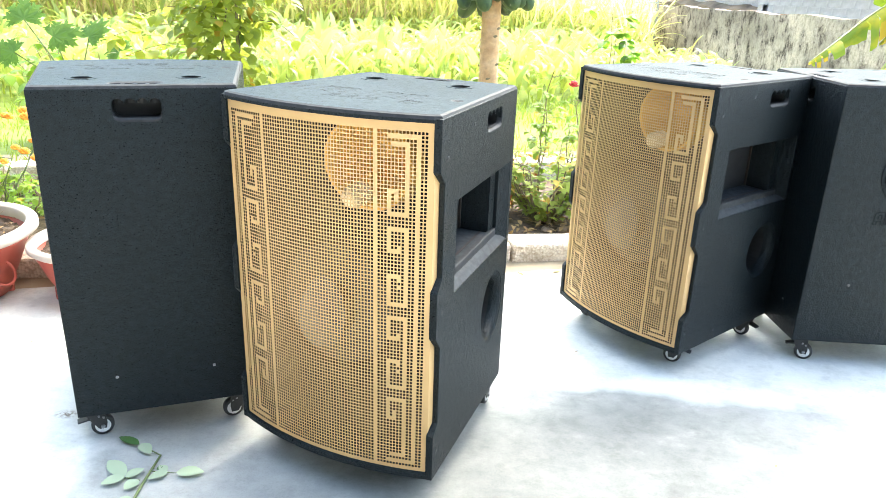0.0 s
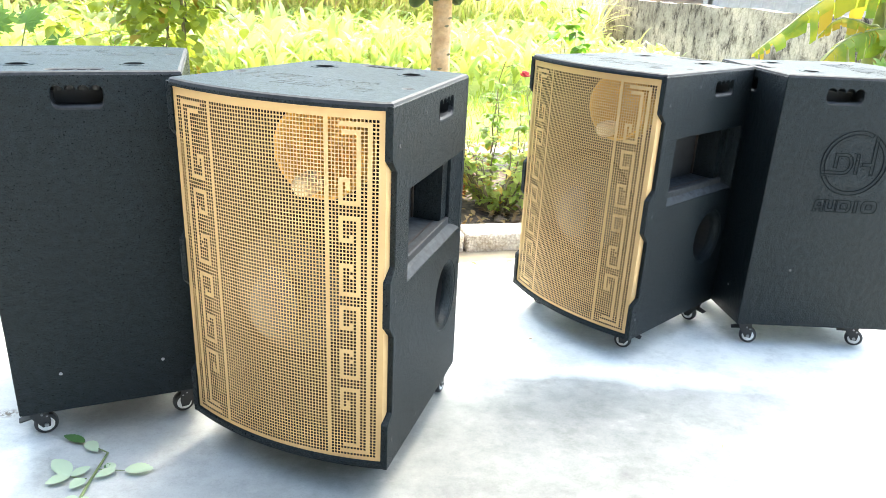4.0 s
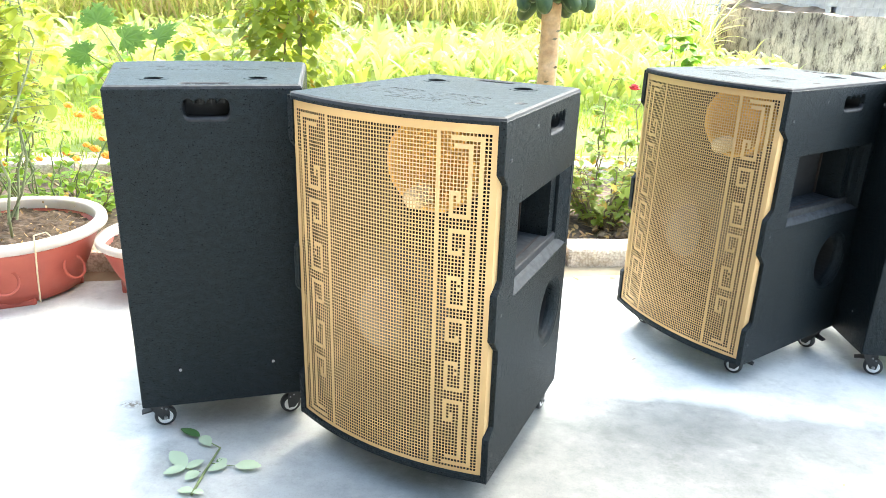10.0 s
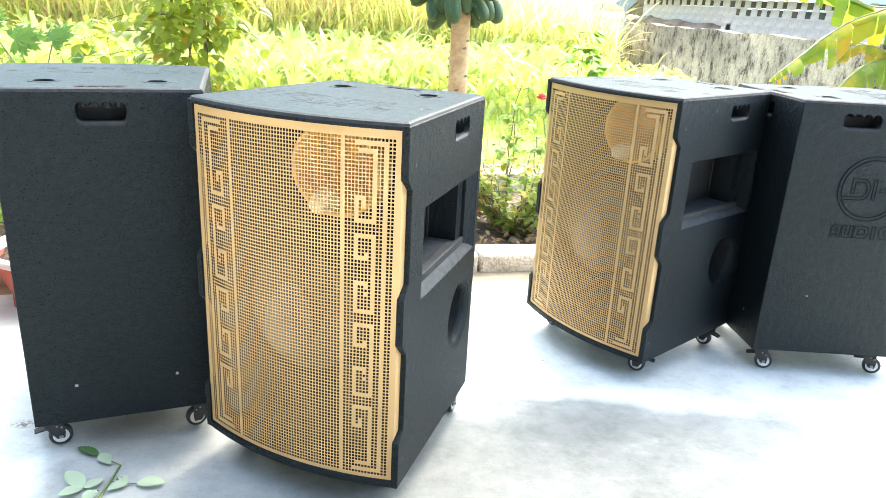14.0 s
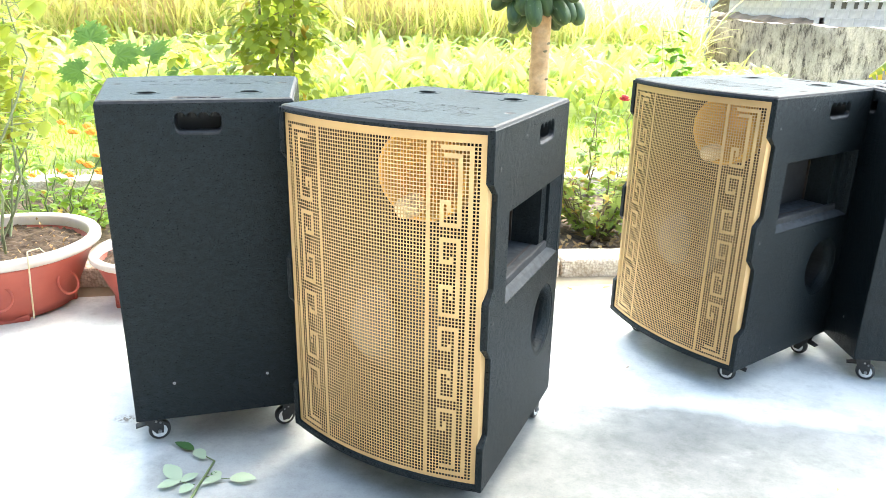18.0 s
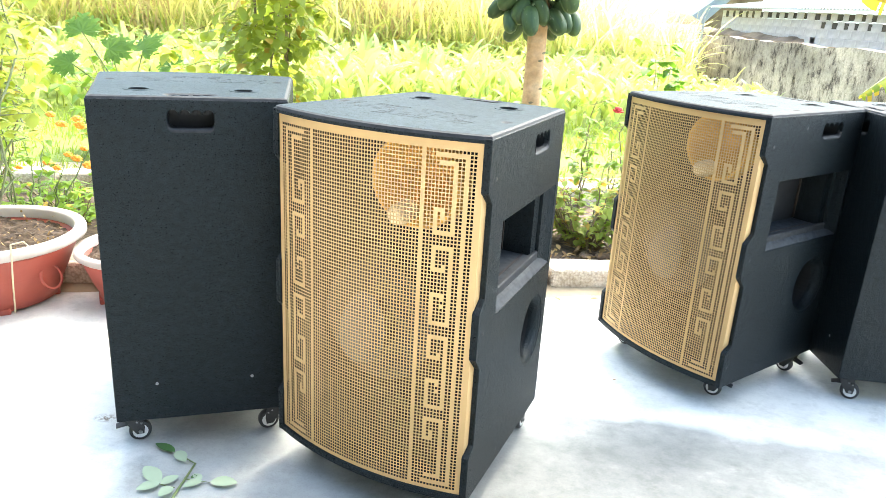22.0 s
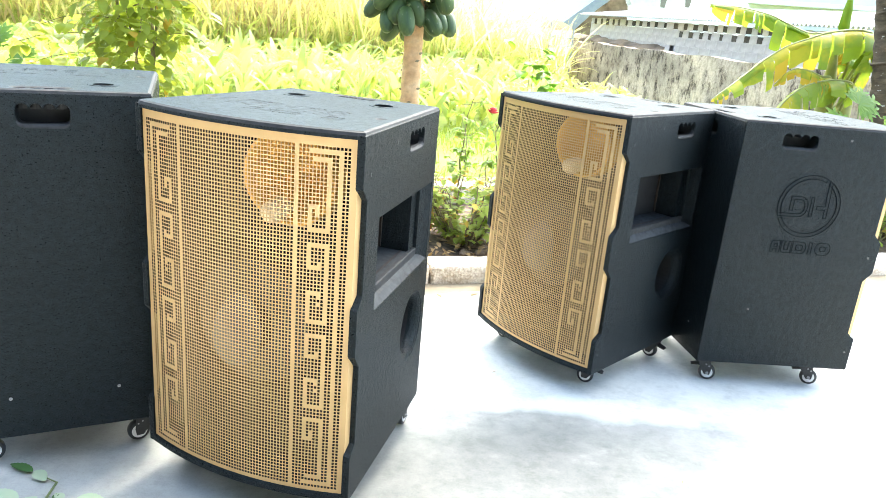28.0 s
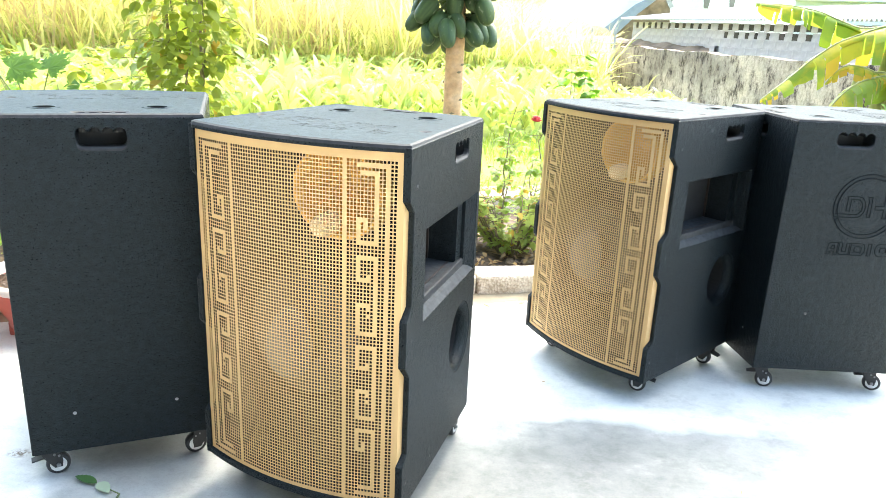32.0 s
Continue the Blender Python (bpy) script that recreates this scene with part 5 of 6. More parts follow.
def pot(p, r, h, label):
    t = thing("flower_pot", pose(p[0], p[1], FLOOR), label, "flower pot", "flower pots by the kerb")
    rb = r * 0.66
    part("bowl", lathe([(0.001, 0.02), (rb * 0.93, 0.02), (rb, 0.012), (rb * 1.03, 0.05), (rb * 1.16, h * 0.40), (r * 0.90, h * 0.80), (r * 0.93, h * 0.86), (r * 0.88, h * 0.86), (r * 0.80, h * 0.5)], 48), TERRA, t, "red plastic bowl", None, True)
    part("rim", lathe([(r * 0.90, h * 0.84), (r * 0.95, h * 0.86), (r, h * 0.90), (r, h * 0.965), (r * 0.985, h), (r * 0.89, h), (r * 0.87, h * 0.97), (r * 0.87, h * 0.84)], 56), RIM, t, "cream rolled rim", None, True)
    for k in range(4):
        part("foot", box(rb * 0.6, 0.05, 0.03, pose(rb * 0.9 * math.cos(k * 1.571 + 0.6), rb * 0.9 * math.sin(k * 1.571 + 0.6), 0.012, 0, 0, math.degrees(k * 1.571 + 0.6) + 90), 0.008), TERRA, t, "")
    for a in (-58, -10, 40):
        e = radians(a)
        rr = r * 0.845
        m = pose(rr * math.cos(e), rr * math.sin(e), h * 0.46, 90, 0, a + 90) @ pose(0, 0, 0, -22, 0, 0)
        part("relief_ring", ring_strip(r * 0.115, r * 0.14, 0, 360, 32, 0.006), TERRA, t, "", m, True)
    bm = bmesh.new()
    n = 44
    for i in range(n):
        for j in range(n):
            bm.verts.new(((i / (n - 1) - 0.5) * 2, (j / (n - 1) - 0.5) * 2, 0))
    bm.verts.ensure_lookup_table()
    for i in range(n - 1):
        for j in range(n - 1):
            bm.faces.new([bm.verts[k] for k in (i * n + j, (i + 1) * n + j, (i + 1) * n + j + 1, i * n + j + 1)])
    for v in bm.verts:
        x, y = v.co.x, v.co.y
        q = Vector((x * math.sqrt(1 - y * y / 2), y * math.sqrt(1 - x * x / 2))) * r * 0.88
        v.co = (q.x, q.y, h * 0.80 + 0.018 * noise.noise((q.x * 9, q.y * 9, 1)) + 0.016 * noise.noise((q.x * 46, q.y * 46, 1)))
    part("soil", bm, SOIL, t, "dry brown potting soil")
    return t


p1 = pot((-2.10, 2.76), 0.385, 0.30, "large red plastic flower pot with cream rim tied with twine")
tw = Cloud()
tw.stem([Vector((0.307, -0.240, 0.335)), Vector((0.304, -0.240, 0.28)), Vector((0.272, -0.213, 0.16)), Vector((0.235, -0.178, 0.02))], 0.0035, 0.0035, 5)
tw.stem([Vector((0.307, -0.240, 0.335)), Vector((0.335, -0.205, 0.34)), Vector((0.355, -0.185, 0.30))], 0.003, 0.003, 5)
tw.done("twine", TWINE, p1, "pale twine")
pot((-1.50, 2.92), 0.265, 0.24, "smaller red plastic flower pot with cream rim")

CANE = plain("rose_cane", (0.17, 0.20, 0.10), (0.30, 0.33, 0.18), 20, 0.7)
rose = shrub("potted_rose", (-2.10, 2.76, 0.225), "tall leafy rose growing in the red flower pot", 8, 0.076, POT_LEAF, 0.50, 1.75, 46, "shrub", 0.34, CANE, 0.04, 0.08, 0.4, 3, 0.0062)
shrub("potted_rose", (-2.25, 2.85, 0.225), "tall leafy rose growing in the red flower pot", 7, 0.068, POT_LEAF, 0.45, 1.5, 38, "shrub", 0.36, CANE, 0.05, 0.0, 0.4, 3, 0.0055)
mari = shrub("marigold", (-2.35, 3.35, 0.0), "orange marigold plant behind the flower pot", 12, 0.05, GREEN, 0.42, 0.62, 8, "flower", 0.1, GREEN_STEM)
for k in range(24):
    a = rng.uniform(0, 6.28)
    r = 0.50 * math.sqrt(rng.random())
    flower(mari, Vector((r * math.cos(a) + 0.1, r * math.sin(a) - 0.1, rng.uniform(0.30, 0.74))), PETAL_ORANGE, rng.uniform(0.020, 0.034), "orange bloom")
for wx, wy in ((-1.75, 3.45), (-2.30, 3.62), (-2.55, 3.90)):
    shrub("bed_weed", (wx, wy, 0.02), "low green weed beside the kerb", 10, 0.05, GREEN, 0.25, 0.20, 7)


# ---------------------------------------------------------------- papaya tree
def bark():
    m, nt, b = material("papaya_bark", 0.85, 0.0, 0.25)
    rings = noise_of(nt, 7.0, 5.0, 0.65, "Object", (1, 1, 2))
    fine = noise_of(nt, 40.0, 4.0)
    nt.links.new(blend(nt, mixed(nt, rings, [(0.25, (0.48, 0.29, 0.135)), (0.5, (0.64, 0.42, 0.215)), (0.75, (0.72, 0.525, 0.31))]), mixed(nt, fine, [(0.3, (0.7, 0.7, 0.7)), (0.6, (1, 1, 1))]), 0.8, "MULTIPLY"), b.inputs["Base Color"])
    bump(nt, b, rings, 0.4, 0.01)
    return m


BARK = bark()


def fruit_skin():
    """Green papaya skin, lighter along faint ribs, with pale scars."""
    m, nt, b = material("green_papaya_skin", 0.5, 0.0, 0.4)
    ribs = noise_of(nt, 26.0, 2.0, 0.5, "Object", (1, 1, 0.12))
    scar = noise_of(nt, 55.0, 3.0, 0.6, "Object", (1, 1, 0.5))
    tone = mixed(nt, ribs, [(0.35, (0.022, 0.050, 0.014)), (0.62, (0.070, 0.112, 0.030))])
    nt.links.new(blend(nt, tone, (0.30, 0.31, 0.20), mixed(nt, scar, [(0.64, (0, 0, 0)), (0.74, (0.8, 0.8, 0.8))])), b.inputs["Base Color"])
    bump(nt, b, ribs, 0.3, 0.006)
    return m


FRUIT = fruit_skin()


def papaya():
    p = Vector((0.10, 4.42, -0.02))
    t = thing("papaya_tree", pose(*p), "papaya tree with pale trunk and clustered green fruit", "tree")
    prof = []
    for k in range(60):
        z = 2.75 * k / 59
        prof.append((0.060 - 0.006 * z + 0.003 * noise.noise((z * 9, 1, 2)), z))
    part("trunk", lathe(prof, 20), BARK, t, "pale ringed trunk", None, True)
    sc = Cloud()
    for k in range(46):
        z, a = rng.uniform(0.1, 1.5), rng.uniform(0, 6.28)
        q = Vector((0.058 * math.cos(a), 0.058 * math.sin(a), z))
        sc.leaf(q, (math.cos(a + 1.57), math.sin(a + 1.57), 0.2), (math.cos(a), math.sin(a), 0), 0.03, 0.014, 0.1, 0)
    sc.done("scar_pattern", TWIG, t, "")
    stalks = Cloud()
    for ring in range(9):
        z = 1.27 + 0.082 * ring
        for k in range(8):
            a = 2 * math.pi * (k + 0.5 * (ring % 2)) / 8 + rng.uniform(-0.15, 0.15)
            out = 0.06 + rng.uniform(0.03, 0.17) + 0.014 * ring
            l, r = rng.uniform(0.068, 0.094), rng.uniform(0.042, 0.055)
            c = Vector((out * math.cos(a) - 0.025, out * math.sin(a), z - 0.06 + rng.uniform(-0.04, 0.04)))
            prof = [(0.004, -1.06), (0.16, -1.0), (0.50, -0.92), (0.80, -0.66), (0.96, -0.25), (1.0, 0.15), (0.95, 0.52), (0.76, 0.82), (0.42, 0.97), (0.06, 1.0)]
            bm = lathe([(q * r, w * l) for q, w in prof], 14)
            m = Matrix.Translation(c) @ Euler((0, 0, a)).to_matrix().to_4x4() @ Euler((rng.uniform(-0.55, 0.55), rng.uniform(-0.95, 0.0), 0)).to_matrix().to_4x4()
            part("fruit", bm, FRUIT, t, "", m, True)
            stalks.stem([Vector((0.06 * math.cos(a), 0.06 * math.sin(a), z + 0.07)), c + Vector((0, 0, l * 0.95))], 0.009, 0.007, 5)
    stalks.done("fruit_wood", GREEN_STEM, t, "")
    lv, pet = Cloud(), Cloud()
    for k in range(11):
        a = k * 2.4
        tip = Vector((math.cos(a) * rng.uniform(0.5, 0.75), math.sin(a) * rng.uniform(0.5, 0.75), 2.75 + rng.uniform(-0.05, 0.35)))
        root = Vector((0.04 * math.cos(a), 0.04 * math.sin(a), 2.6 + 0.012 * k))
        pet.stem([root, (root + tip) / 2 + Vector((0, 0, 0.08)), tip], 0.012, 0.007, 6)
        for j in range(7):
            b = a + (j - 3) * 0.55
            lv.leaf(tip, (math.cos(b), math.sin(b), -0.35), (0, 0, 1), 0.34 - 0.03 * abs(j - 3), 0.13, 0.25, 0.5)
    old = Cloud()
    for az, el, turn in ((-10.12, 3.1, 0.2), (-7.4, 2.9, -0.4), (-8.3, 3.6, 0.0)):
        tip = spot(az, 4.3, 1.256 + 4.3 * math.tan(radians(el))) - p
        crown = tip + Vector((0.10, 0.05, 0.34))
        pet.stem([Vector((0, 0, 2.55)), (crown + Vector((0, 0, 2.55))) / 2 + Vector((0, 0, 0.18)), crown], 0.010, 0.006, 6)
        for j in range(5):
            old.leaf(crown, (tip - crown) + Vector(((j - 2) * 0.09, (j % 2) * 0.06, 0.05 * abs(j - 2))), (math.sin(turn), -1, 0.2), 0.36 - 0.03 * abs(j - 2), 0.12, 0.15, 0.1)
    old.done("old_foliage", YELLOWING, t, "drooping yellow old leaf")
    pet.done("leaf_wood", GREEN_STEM, t, "")
    lv.done("foliage", GREEN, t, "large lobed leaves")


papaya()


# ---------------------------------------------------------------- banana plant and palm
BANANA = leafy("banana_leaf", (0.030, 0.095, 0.022), (0.15, 0.22, 0.03), (0.36, 0.48, 0.04), 2.5, 0.42, 0.4)
BANANA_DRY = leafy("banana_leaf_edge", (0.26, 0.20, 0.02), (0.54, 0.33, 0.035), (0.62, 0.46, 0.05), 3.0, 0.42)
def banana_skin():
    """Leaf green that yellows in broad patches."""
    m = BANANA
    nt = m.node_tree
    b = nt.nodes["Principled BSDF"]
    old = b.inputs["Base Color"].links[0].from_socket
    patch = noise_of(nt, 3.2, 4.0, 0.6)
    fac = mixed(nt, patch, [(0.50, (0, 0, 0)), (0.60, (1, 1, 1))])
    nt.links.new(blend(nt, old, (0.40, 0.29, 0.02), fac), b.inputs["Base Color"])
    ribs = noise_of(nt, 60.0, 2.0, 0.5)
    bump(nt, b, ribs, 0.2, 0.004)


banana_skin()
PSEUDO = plain("banana_stem", (0.17, 0.20, 0.05), (0.34, 0.34, 0.11), 8, 0.6)


def banana_leaf(t, pts, width, seed, yellow=0.0, hang=0.6):
    """A long leaf on a curved midrib, torn into strips at its sides."""
    lr = random.Random(seed)
    n = 44
    P = [Vector(q) for q in pts]

    def at(s):
        s *= len(P) - 1
        k = min(int(s), len(P) - 2)
        f = s - k
        a, b, c, d = P[max(k - 1, 0)], P[k], P[k + 1], P[min(k + 2, len(P) - 1)]
        return 0.5 * ((2 * b) + (c - a) * f + (2 * a - 5 * b + 4 * c - d) * f * f + (3 * b - a - 3 * c + d) * f ** 3)

    g, y, rib = Cloud(), Cloud(), Cloud()
    rib.stem([at(k / n) for k in range(n + 1)], 0.014, 0.003, 6)
    rib.done("midrib", PSEUDO, t, "pale midrib")
    for side in (-1, 1):
        k = 5
        while k < n:
            step = min(lr.choice((1, 1, 2, 2, 3, 4, 6)), n - k)
            droop = hang + lr.uniform(-0.28, 0.28)
            frayed, edge, torn = lr.random() < yellow, lr.uniform(0.5, 0.92), lr.choice((1.08, 1.0, 1.0, 0.9, 0.76, 0.58))
            inner, outer = [], []
            for j in range(step + 1):
                for r in (0.0, 0.4, edge, 1.0):
                    s = (k + j - (0.45 * r if j == step else 0.0)) / n
                    p, q = at(s), at(min(1, s + 0.01))
                    d = (q - p).normalized() if (q - p).length > 1e-6 else Vector((1, 0, 0))
                    out = d.cross(Vector((0, 0, 1))).normalized() * side
                    w = width * (math.sin(math.pi * min(1, (s - 0.08) / 0.92) ** 0.75) ** 0.6 if s > 0.1 else 0.2)
                    w *= torn + (1 - torn) * (r < 0.45)
                    w *= 1 + (0.08 * math.sin(31 * s + seed) + lr.uniform(-0.07, 0.0)) * (r == 1.0)
                    v = tuple(p + out * (w * r * (1 - 0.35 * droop * r)) + d * (0.14 * w * r) - Vector((0, 0, w * droop * r * r)))
                    if r < 0.99:
                        inner.append(v)
                    if r > 0.41:
                        outer.append(v)
            g.add(inner, [(3 * j + r, 3 * j + r + 1, 3 * j + r + 4, 3 * j + r + 3) for j in range(step) for r in (0, 1)])
            (y if frayed else g).add(outer, [(2 * j, 2 * j + 1, 2 * j + 3, 2 * j + 2) for j in range(step)])
            k += step
    if g.v:
        g.done("leaf_blade", BANANA, t, "torn green leaf blade")
    if y.v:
        y.done("leaf_blade_edge", BANANA_DRY, t, "yellowed and back-lit yellow leaf strips")


def banana():
    p = spot(29.0, 6.3, -0.05)
    t = thing("banana_plant", pose(*p), "banana plant with torn green and yellowing leaves", "banana plant")
    rel = lambda az, el, d: spot(az, d, 1.256 + d * math.tan(radians(el))) - p
    for k, (dx, dy, hh) in enumerate(((0, 0, 1.05), (0.18, 0.1, 0.9), (-0.2, 0.16, 0.8))):
        part("stem", lathe([(0.085, 0), (0.075, hh * 0.4), (0.055, hh), (0.02, hh + 0.25)], 16), PSEUDO, t, "sheathed green stem", pose(dx, dy, 0, 3 - 3 * k, 4 * k - 3, 0), True)
    banana_leaf(t, [(0, 0, 0.85), rel(30.6, 0.6, 6.3), rel(30.19, 1.4, 6.2), rel(28.36, 1.2, 6.1), rel(26.88, 0.6, 6.05), rel(25.6, -0.05, 6.0), rel(24.34, -1.15, 5.9), rel(23.18, -2.4, 5.8), rel(21.5, -4.1, 5.6)], 0.23, 3, 0.30, 0.95)
    banana_leaf(t, [(0.1, 0.1, 0.9), rel(29.9, -0.2, 6.6), rel(29.2, 1.2, 6.5), rel(27.05, 1.0, 6.5), rel(25.6, 1.45, 6.4), rel(24.2, 2.0, 6.4), rel(22.16, 2.35, 6.3), rel(20.2, 2.4, 6.2)], 0.20, 5, 0.2, 1.15)
    banana_leaf(t, [(0.0, 0.0, 0.8), rel(30.3, -2.3, 6.1), rel(29.2, -1.9, 6.0), rel(27.65, -2.35, 5.9), rel(26.6, -3.3, 5.8), rel(25.7, -4.8, 5.7)], 0.20, 9, 0.2, 0.85)
    # this leaf is yellow throughout: its back light is put into the colour
    banana_leaf(t, [(0.05, 0.05, 0.8), rel(29.7, -0.6, 6.4), rel(29.3, 0.1, 6.4), rel(28.9, -0.3, 6.4), rel(28.85, -1.3, 6.4), rel(28.9, -2.3, 6.4)], 0.18, 11, 1.0, 0.3)
    banana_leaf(t, [(0.05, 0.05, 0.75), rel(28.94, -2.06, 6.1), rel(28.2, -1.74, 6.0), rel(27.1, -1.4, 5.95), rel(26.2, -1.6, 5.9), rel(25.4, -2.7, 5.9)], 0.10, 14, 0.9, 0.95)
    banana_leaf(t, [(0.1, 0.0, 0.85), rel(30.6, -0.6, 6.2), rel(30.9, 0.3, 6.2), rel(31.8, 0.5, 6.1), rel(32.8, -0.4, 6.0)], 0.15, 21, 0.3, 0.8)
    part("leaf_spear", lathe([(0.022, 0), (0.040, 0.05), (0.034, 0.16), (0.012, 0.30), (0.003, 0.37)], 10), BANANA, t, "rolled new leaf", pose(*rel(28.9, 1.1, 6.4)), True)


banana()

def lobed(cloud, at, size, face, spin):
    """A papaya leaf: seven pointed lobes spread in a fan from one stalk."""
    n = Vector(face).normalized()
    u = n.orthogonal().normalized()
    u = Matrix.Rotation(spin, 3, n) @ u
    for j in range(7):
        a = (j - 3) * 0.62
        way = Matrix.Rotation(a, 3, n) @ u
        l = size * (1.0 - 0.13 * abs(j - 3))
        cloud.leaf(at, way, n, l, l * 0.42, 0.15, 0.15)
        for q in (0.45, 0.65):
            for sgn in (-1, 1):
                cloud.leaf(Vector(at) + way * l * q, Matrix.Rotation(sgn * 0.7, 3, n) @ way, n, l * 0.36, l * 0.14, 0.1, 0.1)


def papaya_seedling(base, tops, label):
    t = thing("papaya_seedling", pose(*base), label, "plant")
    w, l = Cloud(), Cloud()
    hub = Vector((0, 0, 0.45 * max((q - Vector(base)).z for q, _ in tops)))
    w.stem([Vector((0, 0, 0)), hub], 0.016, 0.010, 6)
    for k, (q, size) in enumerate(tops):
        q = q - Vector(base)
        w.stem([hub, (hub + q) / 2 + Vector((0, 0, 0.05)), q], 0.006, 0.004, 5)
        lobed(l, q, size, (0.2 - 0.4 * (k % 2), -0.8, 0.75), 2.6 + 0.7 * k)
    w.done("foliage_wood", GREEN_STEM, t, "")
    l.done("foliage", LOBED, t, "deeply lobed green leaves")


LOBED = leafy("papaya_leaf", (0.04, 0.10, 0.014), (0.12, 0.21, 0.03), (0.20, 0.36, 0.04), 5.0, 0.35)
sight = lambda az, el, d: spot(az, d, 1.256 + d * math.tan(radians(el)))
papaya_seedling(spot(31.6, 5.3, 0.0), [(sight(30.9, -3.3, 5.2), 0.19), (sight(33.6, -4.4, 5.2), 0.16), (sight(30.2, -5.0, 5.1), 0.17), (sight(32.3, -5.8, 5.1), 0.16), (sight(34.6, -6.0, 5.2), 0.15)], "young papaya plant with lobed leaves beside the palm trunk")
papaya_seedling(spot(-31.0, 5.2, 0.0), [(sight(-32.0, -4.0, 5.0), 0.17), (sight(-29.8, -4.0, 5.0), 0.16), (sight(-33.6, -2.9, 5.1), 0.17), (sight(-28.0, -5.0, 5.1), 0.14), (sight(-34.5, -5.0, 5.0), 0.15)], "young papaya plant with lobed leaves behind the bed")


def palm_trunk():
    p = spot(34.75, 6.0, -0.1)
    t = thing("palm_tree", pose(*p, 0, -10.5, -32), "grey brown ringed palm trunk leaning beside the banana plant", "tree")
    prof = []
    for k in range(150):
        z = 4.2 * k / 149
        prof.append((0.150 - 0.006 * z + 0.004 * math.sin(z * 62) + 0.004 * noise.noise((z * 7, 0, 0)), z))
    m, nt, b = material("palm_bark", 0.9, 0.0, 0.2)
    f = noise_of(nt, 5.0, 6.0, 0.7, "Object", (1, 1, 4))
    lichen = noise_of(nt, 24.0, 4.0, 0.65, "Object", (1, 1, 1.6))
    bark_col = mixed(nt, f, [(0.3, (0.035, 0.027, 0.018)), (0.55, (0.10, 0.078, 0.054)), (0.72, (0.18, 0.15, 0.11))])
    nt.links.new(blend(nt, bark_col, (0.45, 0.45, 0.43), mixed(nt, lichen, [(0.64, (0, 0, 0)), (0.69, (1, 1, 1))])), b.inputs["Base Color"])
    bump(nt, b, f, 0.6, 0.01)
    part("trunk", lathe(prof, 28), m, t, "", None, True)
    for k in range(9):
        z = 0.35 + 0.33 * k
        part("leaf_scar", lathe([(0.149 - 0.006 * z, z - 0.012), (0.156 - 0.006 * z, z - 0.004), (0.156 - 0.006 * z, z + 0.004), (0.149 - 0.006 * z, z + 0.010)], 28), m, t, "", pose(0, 0, 0, rng.uniform(-1.5, 1.5) * 0.3, rng.uniform(-1.5, 1.5) * 0.3, 0), True)
    q = spot(36.35, 6.25, -0.1)
    s = thing("wooden_stake", pose(*q, 0, -11, -32), "tan wooden stake leaning beside the palm trunk", "stake")
    part("stake", lathe([(0.045, 0), (0.042, 0.4), (0.046, 0.8), (0.040, 1.25), (0.030, 1.34), (0.002, 1.35)], 12), plain("tan_wood", (0.20, 0.105, 0.045), (0.44, 0.27, 0.14), 14, 0.9, bumpy=0.4), s, "", None, True)


palm_trunk()


# ---------------------------------------------------------------- cut sprig and litter on the slab
def serrated(length, width, teeth=9, fold=0.12, curl=0.10):
    """A rose leaf lying along x: toothed rim, sunk midrib, slight curl."""
    bm = bmesh.new()
    rims = ([], [], [])
    n = teeth * 2
    for k in range(n + 1):
        t = k / n
        w = width / 2 * (math.sin(math.pi * t ** 0.85) ** 0.75 if 0 < t < 1 else 0.02) * (1.0 if k % 2 else 0.90)
        z = -curl * length * (t - 0.3) ** 2
        for rim, q in zip(rims, (-1, 0, 1)):
            rim.append(bm.verts.new((length * (t + 0.015 * (k % 2) * abs(q)), q * w, z + fold * w * abs(q))))
    for a, b in zip(rims, rims[1:]):
        for k in range(n):
            bm.faces.new((a[k], a[k + 1], b[k + 1], b[k]))
    return bm


